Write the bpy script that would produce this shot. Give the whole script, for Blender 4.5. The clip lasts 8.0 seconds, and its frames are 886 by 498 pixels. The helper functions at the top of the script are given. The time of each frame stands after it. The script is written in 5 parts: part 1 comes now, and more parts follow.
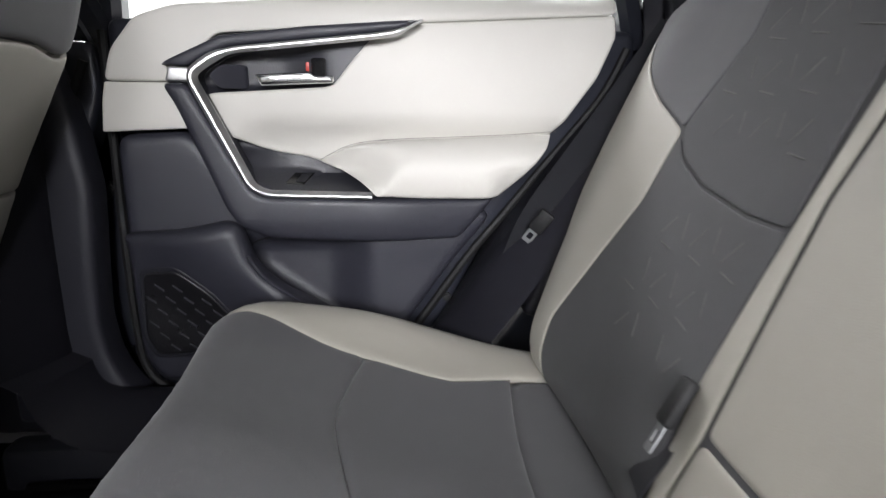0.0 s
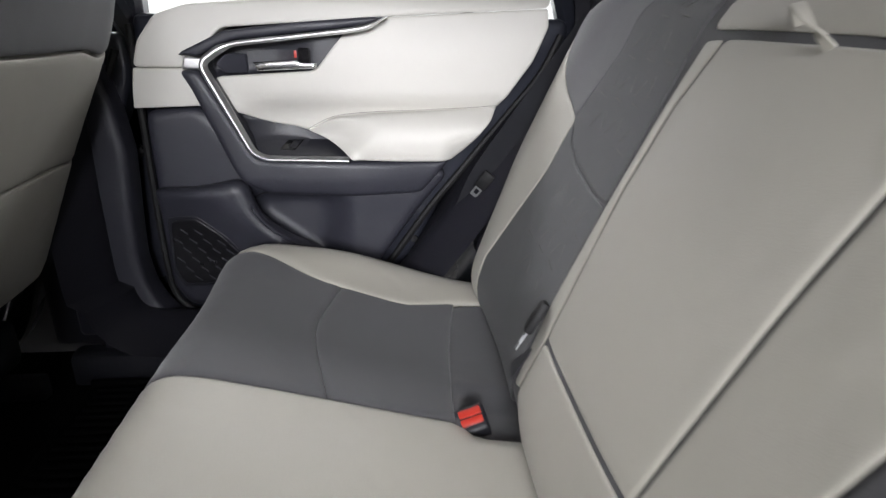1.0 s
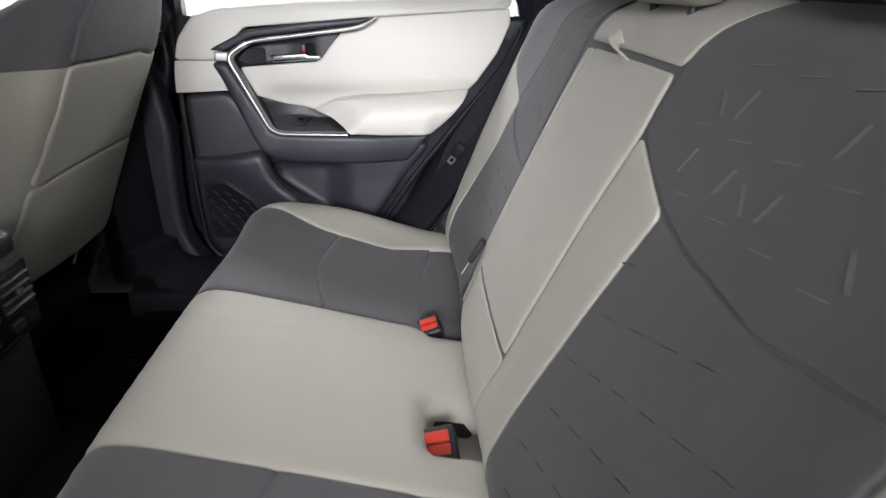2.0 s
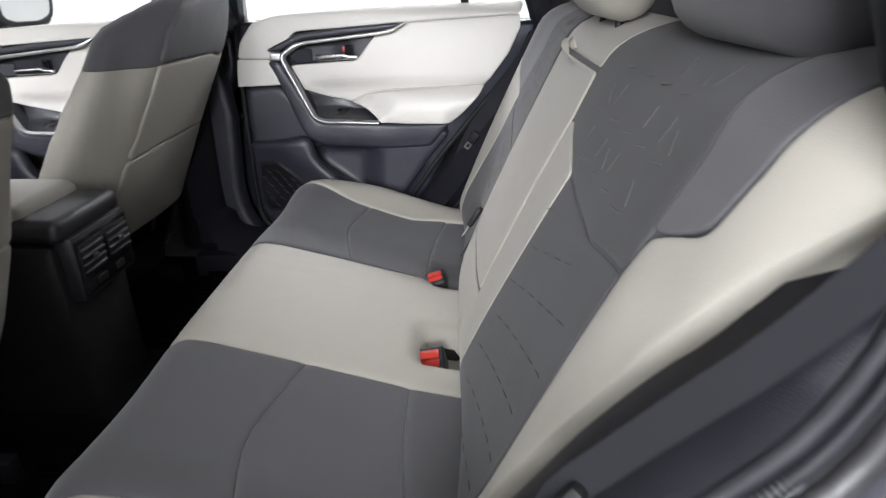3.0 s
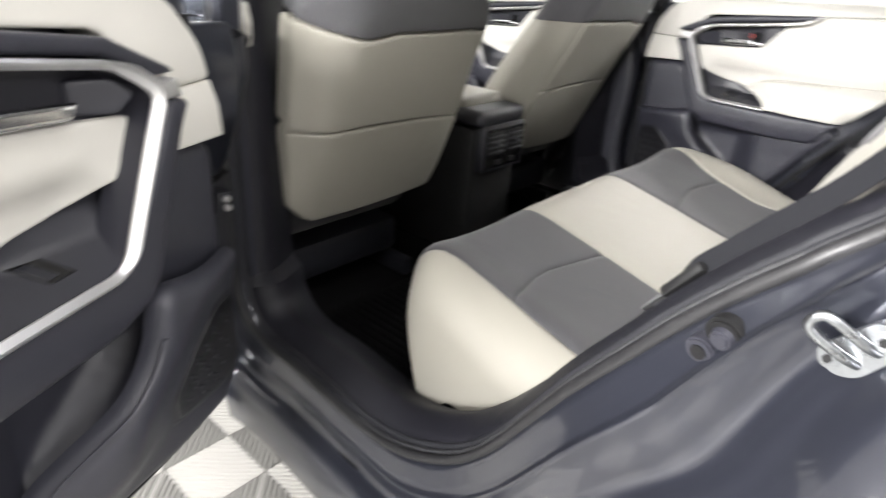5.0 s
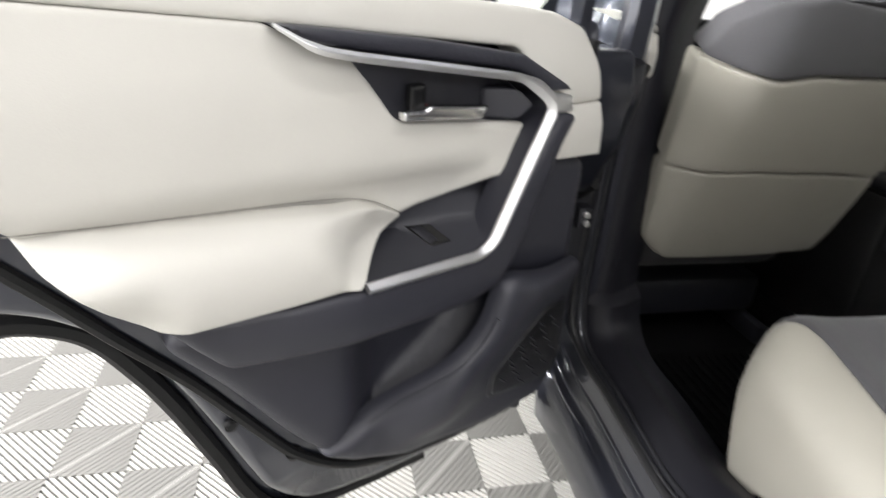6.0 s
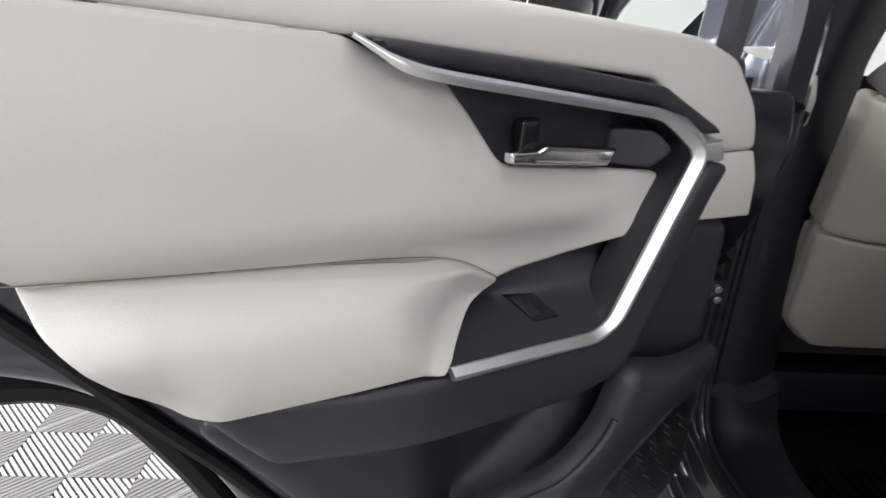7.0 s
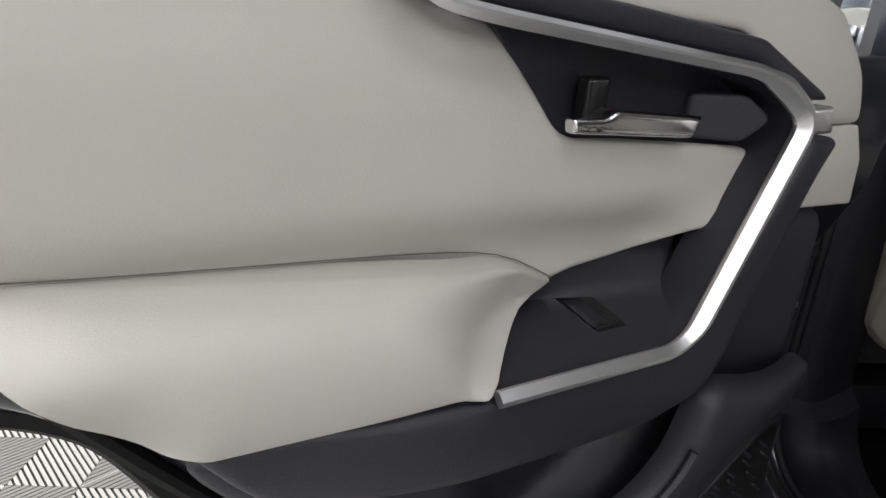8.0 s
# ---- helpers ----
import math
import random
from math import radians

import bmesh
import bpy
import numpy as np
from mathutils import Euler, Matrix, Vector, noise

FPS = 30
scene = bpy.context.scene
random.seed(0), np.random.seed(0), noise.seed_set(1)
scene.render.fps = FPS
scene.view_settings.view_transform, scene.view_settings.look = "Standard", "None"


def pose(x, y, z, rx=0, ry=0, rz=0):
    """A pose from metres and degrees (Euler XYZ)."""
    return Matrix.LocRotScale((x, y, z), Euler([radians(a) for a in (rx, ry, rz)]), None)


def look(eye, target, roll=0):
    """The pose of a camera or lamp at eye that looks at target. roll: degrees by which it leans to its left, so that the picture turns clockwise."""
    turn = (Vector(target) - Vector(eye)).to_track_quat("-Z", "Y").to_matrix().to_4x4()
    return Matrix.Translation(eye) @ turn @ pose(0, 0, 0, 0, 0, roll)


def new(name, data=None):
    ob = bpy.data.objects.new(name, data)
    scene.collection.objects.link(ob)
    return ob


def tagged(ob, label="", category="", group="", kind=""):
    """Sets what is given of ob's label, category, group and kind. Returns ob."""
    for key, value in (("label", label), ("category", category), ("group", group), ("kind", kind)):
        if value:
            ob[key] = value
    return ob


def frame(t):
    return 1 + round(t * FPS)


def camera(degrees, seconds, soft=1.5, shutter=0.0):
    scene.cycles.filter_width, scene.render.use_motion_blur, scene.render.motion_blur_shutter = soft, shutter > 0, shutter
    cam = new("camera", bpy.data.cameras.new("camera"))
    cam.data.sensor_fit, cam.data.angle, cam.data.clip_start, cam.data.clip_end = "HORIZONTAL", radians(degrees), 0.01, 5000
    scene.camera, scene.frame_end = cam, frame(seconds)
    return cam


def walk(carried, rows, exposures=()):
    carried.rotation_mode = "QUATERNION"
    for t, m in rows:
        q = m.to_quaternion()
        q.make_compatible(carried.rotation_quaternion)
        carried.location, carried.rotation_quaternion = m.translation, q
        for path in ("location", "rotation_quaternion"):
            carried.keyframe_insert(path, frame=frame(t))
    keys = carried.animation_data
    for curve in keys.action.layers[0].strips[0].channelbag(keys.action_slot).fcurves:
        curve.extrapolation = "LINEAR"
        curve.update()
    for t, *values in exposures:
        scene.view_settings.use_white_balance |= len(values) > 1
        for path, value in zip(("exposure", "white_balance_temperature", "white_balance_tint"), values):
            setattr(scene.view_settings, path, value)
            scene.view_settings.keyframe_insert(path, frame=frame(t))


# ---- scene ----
# camera and walk ----------------------------------------------------------
cam = camera(73.2, 8.0, soft=1.35, shutter=0.5)
PATH = [
    (0.0, 0.218, -0.264, 0.994, -5.6, -14.6, -0.88),
    (0.5, 0.258, -0.373, 1.042, -4.61, -18.45, -0.68),
    (1.0, 0.285, -0.498, 1.101, -4.69, -21.27, -0.81),
    (1.5, 0.320, -0.639, 1.136, -4.10, -22.83, -0.54),
    (3.0, 0.449, -1.012, 1.196, 2.26, -24.04, 0.49),
    (3.5, 0.489, -1.112, 1.202, 6.20, -23.92, 0.79),
    (4.0, 0.524, -1.200, 1.204, 13.07, -24.31, 0.06),
    (4.2, 0.541, -1.236, 1.192, 16.75, -24.13, -0.53),
    (5.3, 0.688, -1.292, 1.154, 54.33, -26.26, -4.94),
    (5.5, 0.696, -1.294, 1.152, 62.93, -26.57, -5.37),
    (6.0, 0.683, -1.289, 1.152, 78.37, -24.99, -4.09),
    (6.5, 0.624, -1.283, 1.134, 84.25, -21.34, -4.02),
    (7.0, 0.551, -1.280, 1.107, 87.15, -20.18, -3.82),
    (7.5, 0.497, -1.284, 1.081, 88.60, -20.05, -3.30),
    (8.0, 0.459, -1.285, 1.066, 89.43, -20.12, -2.88),
]
walk(cam, [(t, pose(x, y, z, 90 + pitch, roll, yaw)) for t, x, y, z, yaw, pitch, roll in PATH],
     exposures=[(0.0, 0.08, 6450, 14), (0.5, 0.17, 6400, 14), (1.0, 0.06, 6400, 14), (1.7, 0.1, 6450, 14), (3.0, 0.10, 6350, 14), (3.5, 0.16, 6400, 14), (4.2, 0.28, 6400, 14), (5.3, 0.76, 6800, 12), (5.7, 0.62, 6750, 12), (6.0, 0.30, 6650, 12), (6.5, -0.09, 6450, 12), (7.2, -0.30, 6480, 12), (8.0, -0.58, 6600, 12)])

# light --------------------------------------------------------------------
world = bpy.data.worlds.new("studio")
scene.world = world
world.use_nodes = True
world.node_tree.nodes["Background"].inputs[0].default_value = (0.9, 0.95, 1.0, 1)
world.node_tree.nodes["Background"].inputs[1].default_value = 0.25


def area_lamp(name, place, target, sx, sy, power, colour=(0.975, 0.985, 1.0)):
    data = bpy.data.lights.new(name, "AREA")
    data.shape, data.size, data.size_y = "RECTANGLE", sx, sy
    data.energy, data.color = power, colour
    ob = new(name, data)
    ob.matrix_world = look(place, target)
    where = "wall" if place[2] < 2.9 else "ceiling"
    return tagged(ob, "added, unseen white " + where + " light panel in the studio", where + " light", kind="structure")


# added wall light, stands for unseen studio lights beyond the open door
area_lamp("wall_fill_lamp", (0.0, -4.4, 2.12), (0.05, 0, 0.95), 2.4, 1.0, 455, (0.97, 0.985, 1.0))
# added rear light for the open door's panel, hung short of the wall
area_lamp("wall_fill_lamp", (4.6, -0.9, 2.55), (0.0, -1.3, 0.95), 2.0, 1.0, 60)
# ceiling lights out of view, their places and power chosen to suit
area_lamp("ceiling_lamp", (1.5, -1.1, 3.02), (1.2, -1.1, 0), 2.4, 0.8, 27)
area_lamp("ceiling_lamp", (0.0, 3.0, 3.02), (0.0, 3.0, 0), 5.0, 0.8, 170)
area_lamp("ceiling_lamp", (-2.6, -2.3, 3.02), (-2.2, -2.0, 0), 2.4, 1.2, 36)


# materials ----------------------------------------------------------------
def material(name, colour, rough=0.5, metal=0.0, grain=0.0, grain_scale=400.0, spread=0.08, spread_scale=6.0,
             coat=0.0, weave=0.0, weave_scale=500.0, rough_spread=0.08, spec=0.5, stretch=(1, 1, 1), sheen=0.0, wrinkle=0.0):
    m = bpy.data.materials.new(name)
    m.use_nodes = True
    nt = m.node_tree
    b = nt.nodes["Principled BSDF"]
    link = nt.links.new
    tc = nt.nodes.new("ShaderNodeTexCoord")
    mp = nt.nodes.new("ShaderNodeMapping")
    mp.inputs["Scale"].default_value = stretch
    link(tc.outputs["Object"], mp.inputs[0])
    big = nt.nodes.new("ShaderNodeTexNoise")
    big.inputs["Scale"].default_value, big.inputs["Detail"].default_value = spread_scale, 5
    fine = nt.nodes.new("ShaderNodeTexNoise")
    fine.inputs["Scale"].default_value, fine.inputs["Detail"].default_value = grain_scale, 3
    for n in (big, fine):
        link(mp.outputs[0], n.inputs["Vector"])
    ramp = nt.nodes.new("ShaderNodeMapRange")
    ramp.inputs["To Min"].default_value, ramp.inputs["To Max"].default_value = 1 - spread, 1 + spread
    link(big.outputs["Fac"], ramp.inputs["Value"])
    ramp2 = nt.nodes.new("ShaderNodeMapRange")
    ramp2.inputs["To Min"].default_value, ramp2.inputs["To Max"].default_value = 1 - spread, 1 + spread
    link(fine.outputs["Fac"], ramp2.inputs["Value"])
    mul = nt.nodes.new("ShaderNodeMath")
    mul.operation = "MULTIPLY"
    link(ramp.outputs[0], mul.inputs[0])
    link(ramp2.outputs[0], mul.inputs[1])
    mix = nt.nodes.new("ShaderNodeVectorMath")
    mix.operation = "SCALE"
    mix.inputs[0].default_value = colour
    link(mul.outputs[0], mix.inputs["Scale"])
    link(mix.outputs[0], b.inputs["Base Color"])
    rr = nt.nodes.new("ShaderNodeMapRange")
    rr.inputs["To Min"].default_value, rr.inputs["To Max"].default_value = max(rough - rough_spread, 0.02), rough + rough_spread
    link(big.outputs["Fac"], rr.inputs["Value"])
    link(rr.outputs[0], b.inputs["Roughness"])
    b.inputs["Metallic"].default_value = metal
    b.inputs["Coat Weight"].default_value = coat
    b.inputs["Coat Roughness"].default_value = 0.07
    b.inputs["Specular IOR Level"].default_value = spec
    b.inputs["Sheen Weight"].default_value = sheen
    if grain or weave:
        bump = nt.nodes.new("ShaderNodeBump")
        bump.inputs["Strength"].default_value = grain if grain else weave
        bump.inputs["Distance"].default_value = 0.0006
        if weave:
            wa = nt.nodes.new("ShaderNodeTexWave")
            wb = nt.nodes.new("ShaderNodeTexWave")
            wa.bands_direction, wb.bands_direction = "X", "Y"
            add = nt.nodes.new("ShaderNodeMath")
            add.operation = "ADD"
            for w in (wa, wb):
                w.inputs["Scale"].default_value = weave_scale
                w.inputs["Distortion"].default_value = 1.5
                link(mp.outputs[0], w.inputs["Vector"])
            link(wa.outputs["Fac"], add.inputs[0])
            link(wb.outputs["Fac"], add.inputs[1])
            link(add.outputs[0], bump.inputs["Height"])
        else:
            link(fine.outputs["Fac"], bump.inputs["Height"])
        if wrinkle:
            fold = nt.nodes.new("ShaderNodeTexNoise")
            fold.inputs["Scale"].default_value, fold.inputs["Detail"].default_value, fold.inputs["Distortion"].default_value = 7.0, 2, 0.6
            link(tc.outputs["Object"], fold.inputs["Vector"])
            soft = nt.nodes.new("ShaderNodeBump")
            soft.inputs["Strength"].default_value, soft.inputs["Distance"].default_value = wrinkle, 0.02
            link(fold.outputs["Fac"], soft.inputs["Height"])
            link(soft.outputs[0], bump.inputs["Normal"])
        link(bump.outputs[0], b.inputs["Normal"])
    return m


BEIGE = material("beige_soft_trim", (0.56, 0.547, 0.505), 0.52, grain=0.35, grain_scale=900, spread=0.035, spread_scale=9)
BEIGE_SEAT = material("beige_upholstery", (0.325, 0.311, 0.268), 0.6, grain=0.4, grain_scale=700, spread=0.05, spread_scale=8, sheen=0.1, wrinkle=0.22)
GREY_CLOTH = material("grey_woven_cloth", (0.064, 0.0632, 0.068), 0.85, grain=0.5, grain_scale=650, spread=0.10, spread_scale=12, sheen=0.16, wrinkle=0.15)
GREY_CLOTH_B = material("grey_patterned_cloth", (0.050, 0.050, 0.0525), 0.86, grain=0.5, grain_scale=600, spread=0.10, spread_scale=14, sheen=0.08, wrinkle=0.12)
SEAM_SHADOW = material("brown_grey_seam_shadow", (0.20, 0.19, 0.165), 0.7, spread=0.06)
# light and shade of the cloth's embossing set in colour: one pale, one dark
EMBOSS_PALE = material("pale_embossed_line_cloth", (0.086, 0.086, 0.082), 0.8, grain=0.3, spread=0.06)
EMBOSS_DARK = material("dark_embossed_line_cloth", (0.040, 0.040, 0.042), 0.8, spread=0.1)
PLASTIC = material("black_grained_plastic", (0.013, 0.0135, 0.018), 0.45, spec=0.5, grain=0.6, grain_scale=650, spread=0.12, spread_scale=7)
PLASTIC_SOFT = material("charcoal_soft_plastic", (0.025, 0.0255, 0.034), 0.44, spec=0.45, grain=0.6, grain_scale=800, spread=0.1, spread_scale=6)
PLASTIC_MID = material("dark_grained_plastic", (0.020, 0.0205, 0.0265), 0.42, spec=0.5, grain=0.6, grain_scale=700, spread=0.1, spread_scale=7)
LIP_CLOTH = material("charcoal_seal_cloth", (0.017, 0.0175, 0.021), 0.6, grain=0.5, grain_scale=700, spread=0.1, spread_scale=20, spec=0.3)
RIB_CLOTH = material("grey_ribbed_seal_cloth", (0.032, 0.032, 0.034), 0.6, spread=0.1)
# mat rubber set darker than RUBBER, to carry the footwell's deep shade
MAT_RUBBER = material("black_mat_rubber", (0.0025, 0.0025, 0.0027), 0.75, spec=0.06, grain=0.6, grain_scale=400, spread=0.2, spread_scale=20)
TRIM = material("dark_side_trim_plastic", (0.0105, 0.0105, 0.0145), 0.5, grain=0.6, grain_scale=700, spread=0.12, spread_scale=7, spec=0.28)
GRILLE = material("black_dotted_grille_plastic", (0.010, 0.010, 0.0115), 0.30, grain=1.0, grain_scale=420, spread=0.15, spread_scale=20)
GLOSS = material("black_gloss_plastic", (0.008, 0.008, 0.009), 0.14, spread=0.1, rough_spread=0.04)
SEAL = material("satin_black_seal_rubber", (0.016, 0.016, 0.0175), 0.42, spec=0.5, grain=0.4, grain_scale=500, spread=0.12, spread_scale=30)
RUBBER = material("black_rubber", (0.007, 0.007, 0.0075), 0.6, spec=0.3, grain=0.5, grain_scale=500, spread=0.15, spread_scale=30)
PAINT = material("dark_blue_grey_car_paint", (0.031, 0.0335, 0.045), 0.28, metal=0.5, coat=1.0, spec=0.4, spread=0.06, spread_scale=3, grain_scale=1500, rough_spread=0.03)
SATIN = material("satin_silver_trim", (0.80, 0.80, 0.81), 0.36, metal=1.0, spread=0.03, grain=0.1, grain_scale=1200, rough_spread=0.05)
CHROME = material("bright_chrome", (0.78, 0.78, 0.79), 0.17, metal=1.0, spread=0.02, rough_spread=0.03)
ZINC = material("zinc_plated_steel", (0.34, 0.355, 0.37), 0.30, metal=1.0, spread=0.15, spread_scale=60, rough_spread=0.12, grain=0.2)
STEEL = material("brushed_latch_steel", (0.23, 0.235, 0.24), 0.55, metal=1.0, spread=0.1, spread_scale=60, rough_spread=0.08, grain=0.2)
# carpet colour pushed below carpet black, to hold the footwell's shade
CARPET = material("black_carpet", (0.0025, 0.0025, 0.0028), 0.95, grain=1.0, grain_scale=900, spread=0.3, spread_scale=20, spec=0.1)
RED = material("red_button_plastic", (0.46, 0.032, 0.018), 0.38, spread=0.06, spread_scale=30)
WEBBING = material("charcoal_belt_webbing", (0.0145, 0.015, 0.0175), 0.8, spec=0.12, weave=0.35, weave_scale=420, spread=0.08, spread_scale=20)
TILE = material("light_grey_plastic_tile", (0.40, 0.393, 0.368), 0.42, grain=0.25, grain_scale=300, spread=0.06, spread_scale=5)
# same plastic as TILE, toned down for how the turned ribs take the light
TILE_SHADED = material("shaded_grey_plastic_tile", (0.18, 0.177, 0.166), 0.42, grain=0.25, grain_scale=300, spread=0.06, spread_scale=5)
JOINT = material("grey_tile_joint", (0.05, 0.049, 0.048), 0.6, grain=0.3, spread=0.12, spread_scale=8)
WALL = material("white_wall_paint", (0.82, 0.82, 0.81), 0.7, grain=0.3, grain_scale=120, spread=0.02, spread_scale=2)
LOW_BOUNCE_WALL = material("low_bounce_grey_wall", (0.42, 0.42, 0.42), 0.7, grain=0.3, grain_scale=120, spread=0.03, spread_scale=2)
LINER = material("pale_grey_headliner", (0.55, 0.54, 0.51), 0.9, grain=0.5, grain_scale=600, spread=0.05)


def glass_material(name, tint):
    m = bpy.data.materials.new(name)
    m.use_nodes = True
    b = m.node_tree.nodes["Principled BSDF"]
    b.inputs["Base Color"].default_value = tint
    b.inputs["Transmission Weight"].default_value = 1.0
    b.inputs["Roughness"].default_value = 0.0
    b.inputs["IOR"].default_value = 1.05
    return m


GLASS = glass_material("window_glass", (0.93, 0.96, 0.94, 1))


# building helpers -----------------------------------------------------------
def empty(name, place=(0, 0, 0), rz=0.0):
    ob = new(name)
    ob.empty_display_size = 0.1
    ob.matrix_world = pose(*place, 0, 0, rz)
    return ob


def mesh_object(name, verts, faces, mat, parent=None, label="", smooth=True):
    me = bpy.data.meshes.new(name)
    me.from_pydata([tuple(v) for v in verts], [], faces)
    me.validate()
    me.update()
    if smooth:
        me.polygons.foreach_set("use_smooth", [True] * len(me.polygons))
    if mat:
        me.materials.append(mat)
    ob = new(name, me)
    if parent is not None:
        ob.parent = parent
    if label:
        tagged(ob, label)
    return ob


def part(name, bm, mat, parent=None, label="", smooth=True, angle=35):
    me = bpy.data.meshes.new(name)
    bmesh.ops.recalc_face_normals(bm, faces=bm.faces[:])
    bm.to_mesh(me)
    bm.free()
    if smooth:
        me.polygons.foreach_set("use_smooth", [True] * len(me.polygons))
        me.set_sharp_from_angle(angle=radians(angle))
    me.materials.append(mat)
    ob = new(name, me)
    if parent is not None:
        ob.parent = parent
    if label:
        tagged(ob, label)
    return ob


def block_bm(size, bevel=0.004, m=None, segments=2, taper=(1, 1)):
    """A rounded block about the origin, its top drawn in by taper."""
    bm = bmesh.new()
    bmesh.ops.create_cube(bm, size=1)
    for v in bm.verts:
        t = taper if v.co.z > 0 else (1, 1)
        v.co = Vector((v.co.x * size[0] * t[0], v.co.y * size[1] * t[1], v.co.z * size[2]))
    if bevel:
        bmesh.ops.bevel(bm, geom=bm.edges[:], offset=bevel, segments=segments, affect="EDGES", profile=0.5)
    if m is not None:
        bmesh.ops.transform(bm, matrix=m, verts=bm.verts[:])
    return bm


def block(name, size, place, mat, parent=None, label="", bevel=0.004, turn=(0, 0, 0), segments=2, taper=(1, 1)):
    return part(name, block_bm(size, bevel, pose(*place, *turn), segments, taper), mat, parent, label)


def rod(name, a, b, radius, mat, parent=None, label="", n=14, radius_b=None, bevel=0.0):
    a, b = Vector(a), Vector(b)
    bm = bmesh.new()
    bmesh.ops.create_cone(bm, cap_ends=True, segments=n, radius1=radius, radius2=radius if radius_b is None else radius_b, depth=(b - a).length)
    if bevel:
        bmesh.ops.bevel(bm, geom=[e for e in bm.edges if len(e.link_faces) == 2 and any(len(f.verts) > 4 for f in e.link_faces)],
                        offset=bevel, segments=2, affect="EDGES")
    m = Matrix.Translation((a + b) / 2) @ (b - a).to_track_quat("Z", "Y").to_matrix().to_4x4()
    bmesh.ops.transform(bm, matrix=m, verts=bm.verts[:])
    return part(name, bm, mat, parent, label)


def curve_points(pts, step, closed=False):
    """A smooth run through the control points, resampled evenly."""
    p = np.array(pts, float)
    n = len(p)
    out = []
    spans = n if closed else n - 1
    for i in range(spans):
        if closed:
            a, b, c, d = p[(i - 1) % n], p[i], p[(i + 1) % n], p[(i + 2) % n]
        else:
            b, c = p[i], p[i + 1]
            a = p[i - 1] if i else 2 * b - c
            d = p[i + 2] if i + 2 < n else 2 * c - b
        t1, t2 = np.linalg.norm(b - a) ** 0.5 + 1e-9, np.linalg.norm(c - b) ** 0.5 + 1e-9
        t3 = np.linalg.norm(d - c) ** 0.5 + 1e-9
        m1 = (c - b) + t2 * ((b - a) / t1 - (c - a) / (t1 + t2))
        m2 = (c - b) + t2 * ((d - c) / t3 - (d - b) / (t2 + t3))
        for k in range(12):
            s = k / 12
            out.append((2 * s**3 - 3 * s**2 + 1) * b + (s**3 - 2 * s**2 + s) * m1 + (-2 * s**3 + 3 * s**2) * c + (s**3 - s**2) * m2)
    out.append(p[0] if closed else p[-1])
    out = np.array(out)
    seg = np.linalg.norm(np.diff(out, axis=0), axis=1)
    run = np.concatenate([[0], np.cumsum(seg)])
    m = max(int(round(run[-1] / step)), 2)
    grid = np.linspace(0, run[-1], m + 1)
    res = np.stack([np.interp(grid, run, out[:, k]) for k in range(out.shape[1])], 1)
    return res[:-1] if closed else res


def rounded(pts, r, k=4):
    """A polygon with its corners rounded by about r."""
    p = np.array(pts, float)
    out = []
    for i in range(len(p)):
        a, b, c = p[i - 1], p[i], p[(i + 1) % len(p)]
        u, v = a - b, c - b
        lu, lv = np.linalg.norm(u), np.linalg.norm(v)
        d = min(r, 0.45 * lu, 0.45 * lv)
        s, e = b + u / lu * d, b + v / lv * d
        for j in range(k + 1):
            t = j / k
            out.append((1 - t) ** 2 * s + 2 * t * (1 - t) * b + t * t * e)
    return np.array(out)


def resample(poly, step):
    out = []
    for i in range(len(poly)):
        a, b = poly[i], poly[(i + 1) % len(poly)]
        m = max(int(np.ceil(np.linalg.norm(b - a) / step)), 1)
        for j in range(m):
            out.append(a + (b - a) * j / m)
    keep = [out[0]]
    for q in out[1:]:
        if np.linalg.norm(q - keep[-1]) > 1e-4:
            keep.append(q)
    return np.array(keep)


def edge_distance(q, poly):
    a, b = poly, np.roll(poly, -1, 0)
    ab = b - a
    t = np.clip(((q[:, None] - a) * ab).sum(2) / np.maximum((ab * ab).sum(1), 1e-12), 0, 1)
    return np.linalg.norm(q[:, None] - (a + t[..., None] * ab), axis=2).min(1)


def inside(q, poly):
    x, y = q[:, 0:1], q[:, 1:2]
    x1, y1 = poly[:, 0], poly[:, 1]
    x2, y2 = np.roll(x1, -1), np.roll(y1, -1)
    with np.errstate(divide="ignore", invalid="ignore"):
        cross = ((y1 > y) != (y2 > y)) & (x < (x2 - x1) * (y - y1) / (y2 - y1) + x1)
    return cross.sum(1) % 2 == 1


from mathutils.geometry import delaunay_2d_cdt


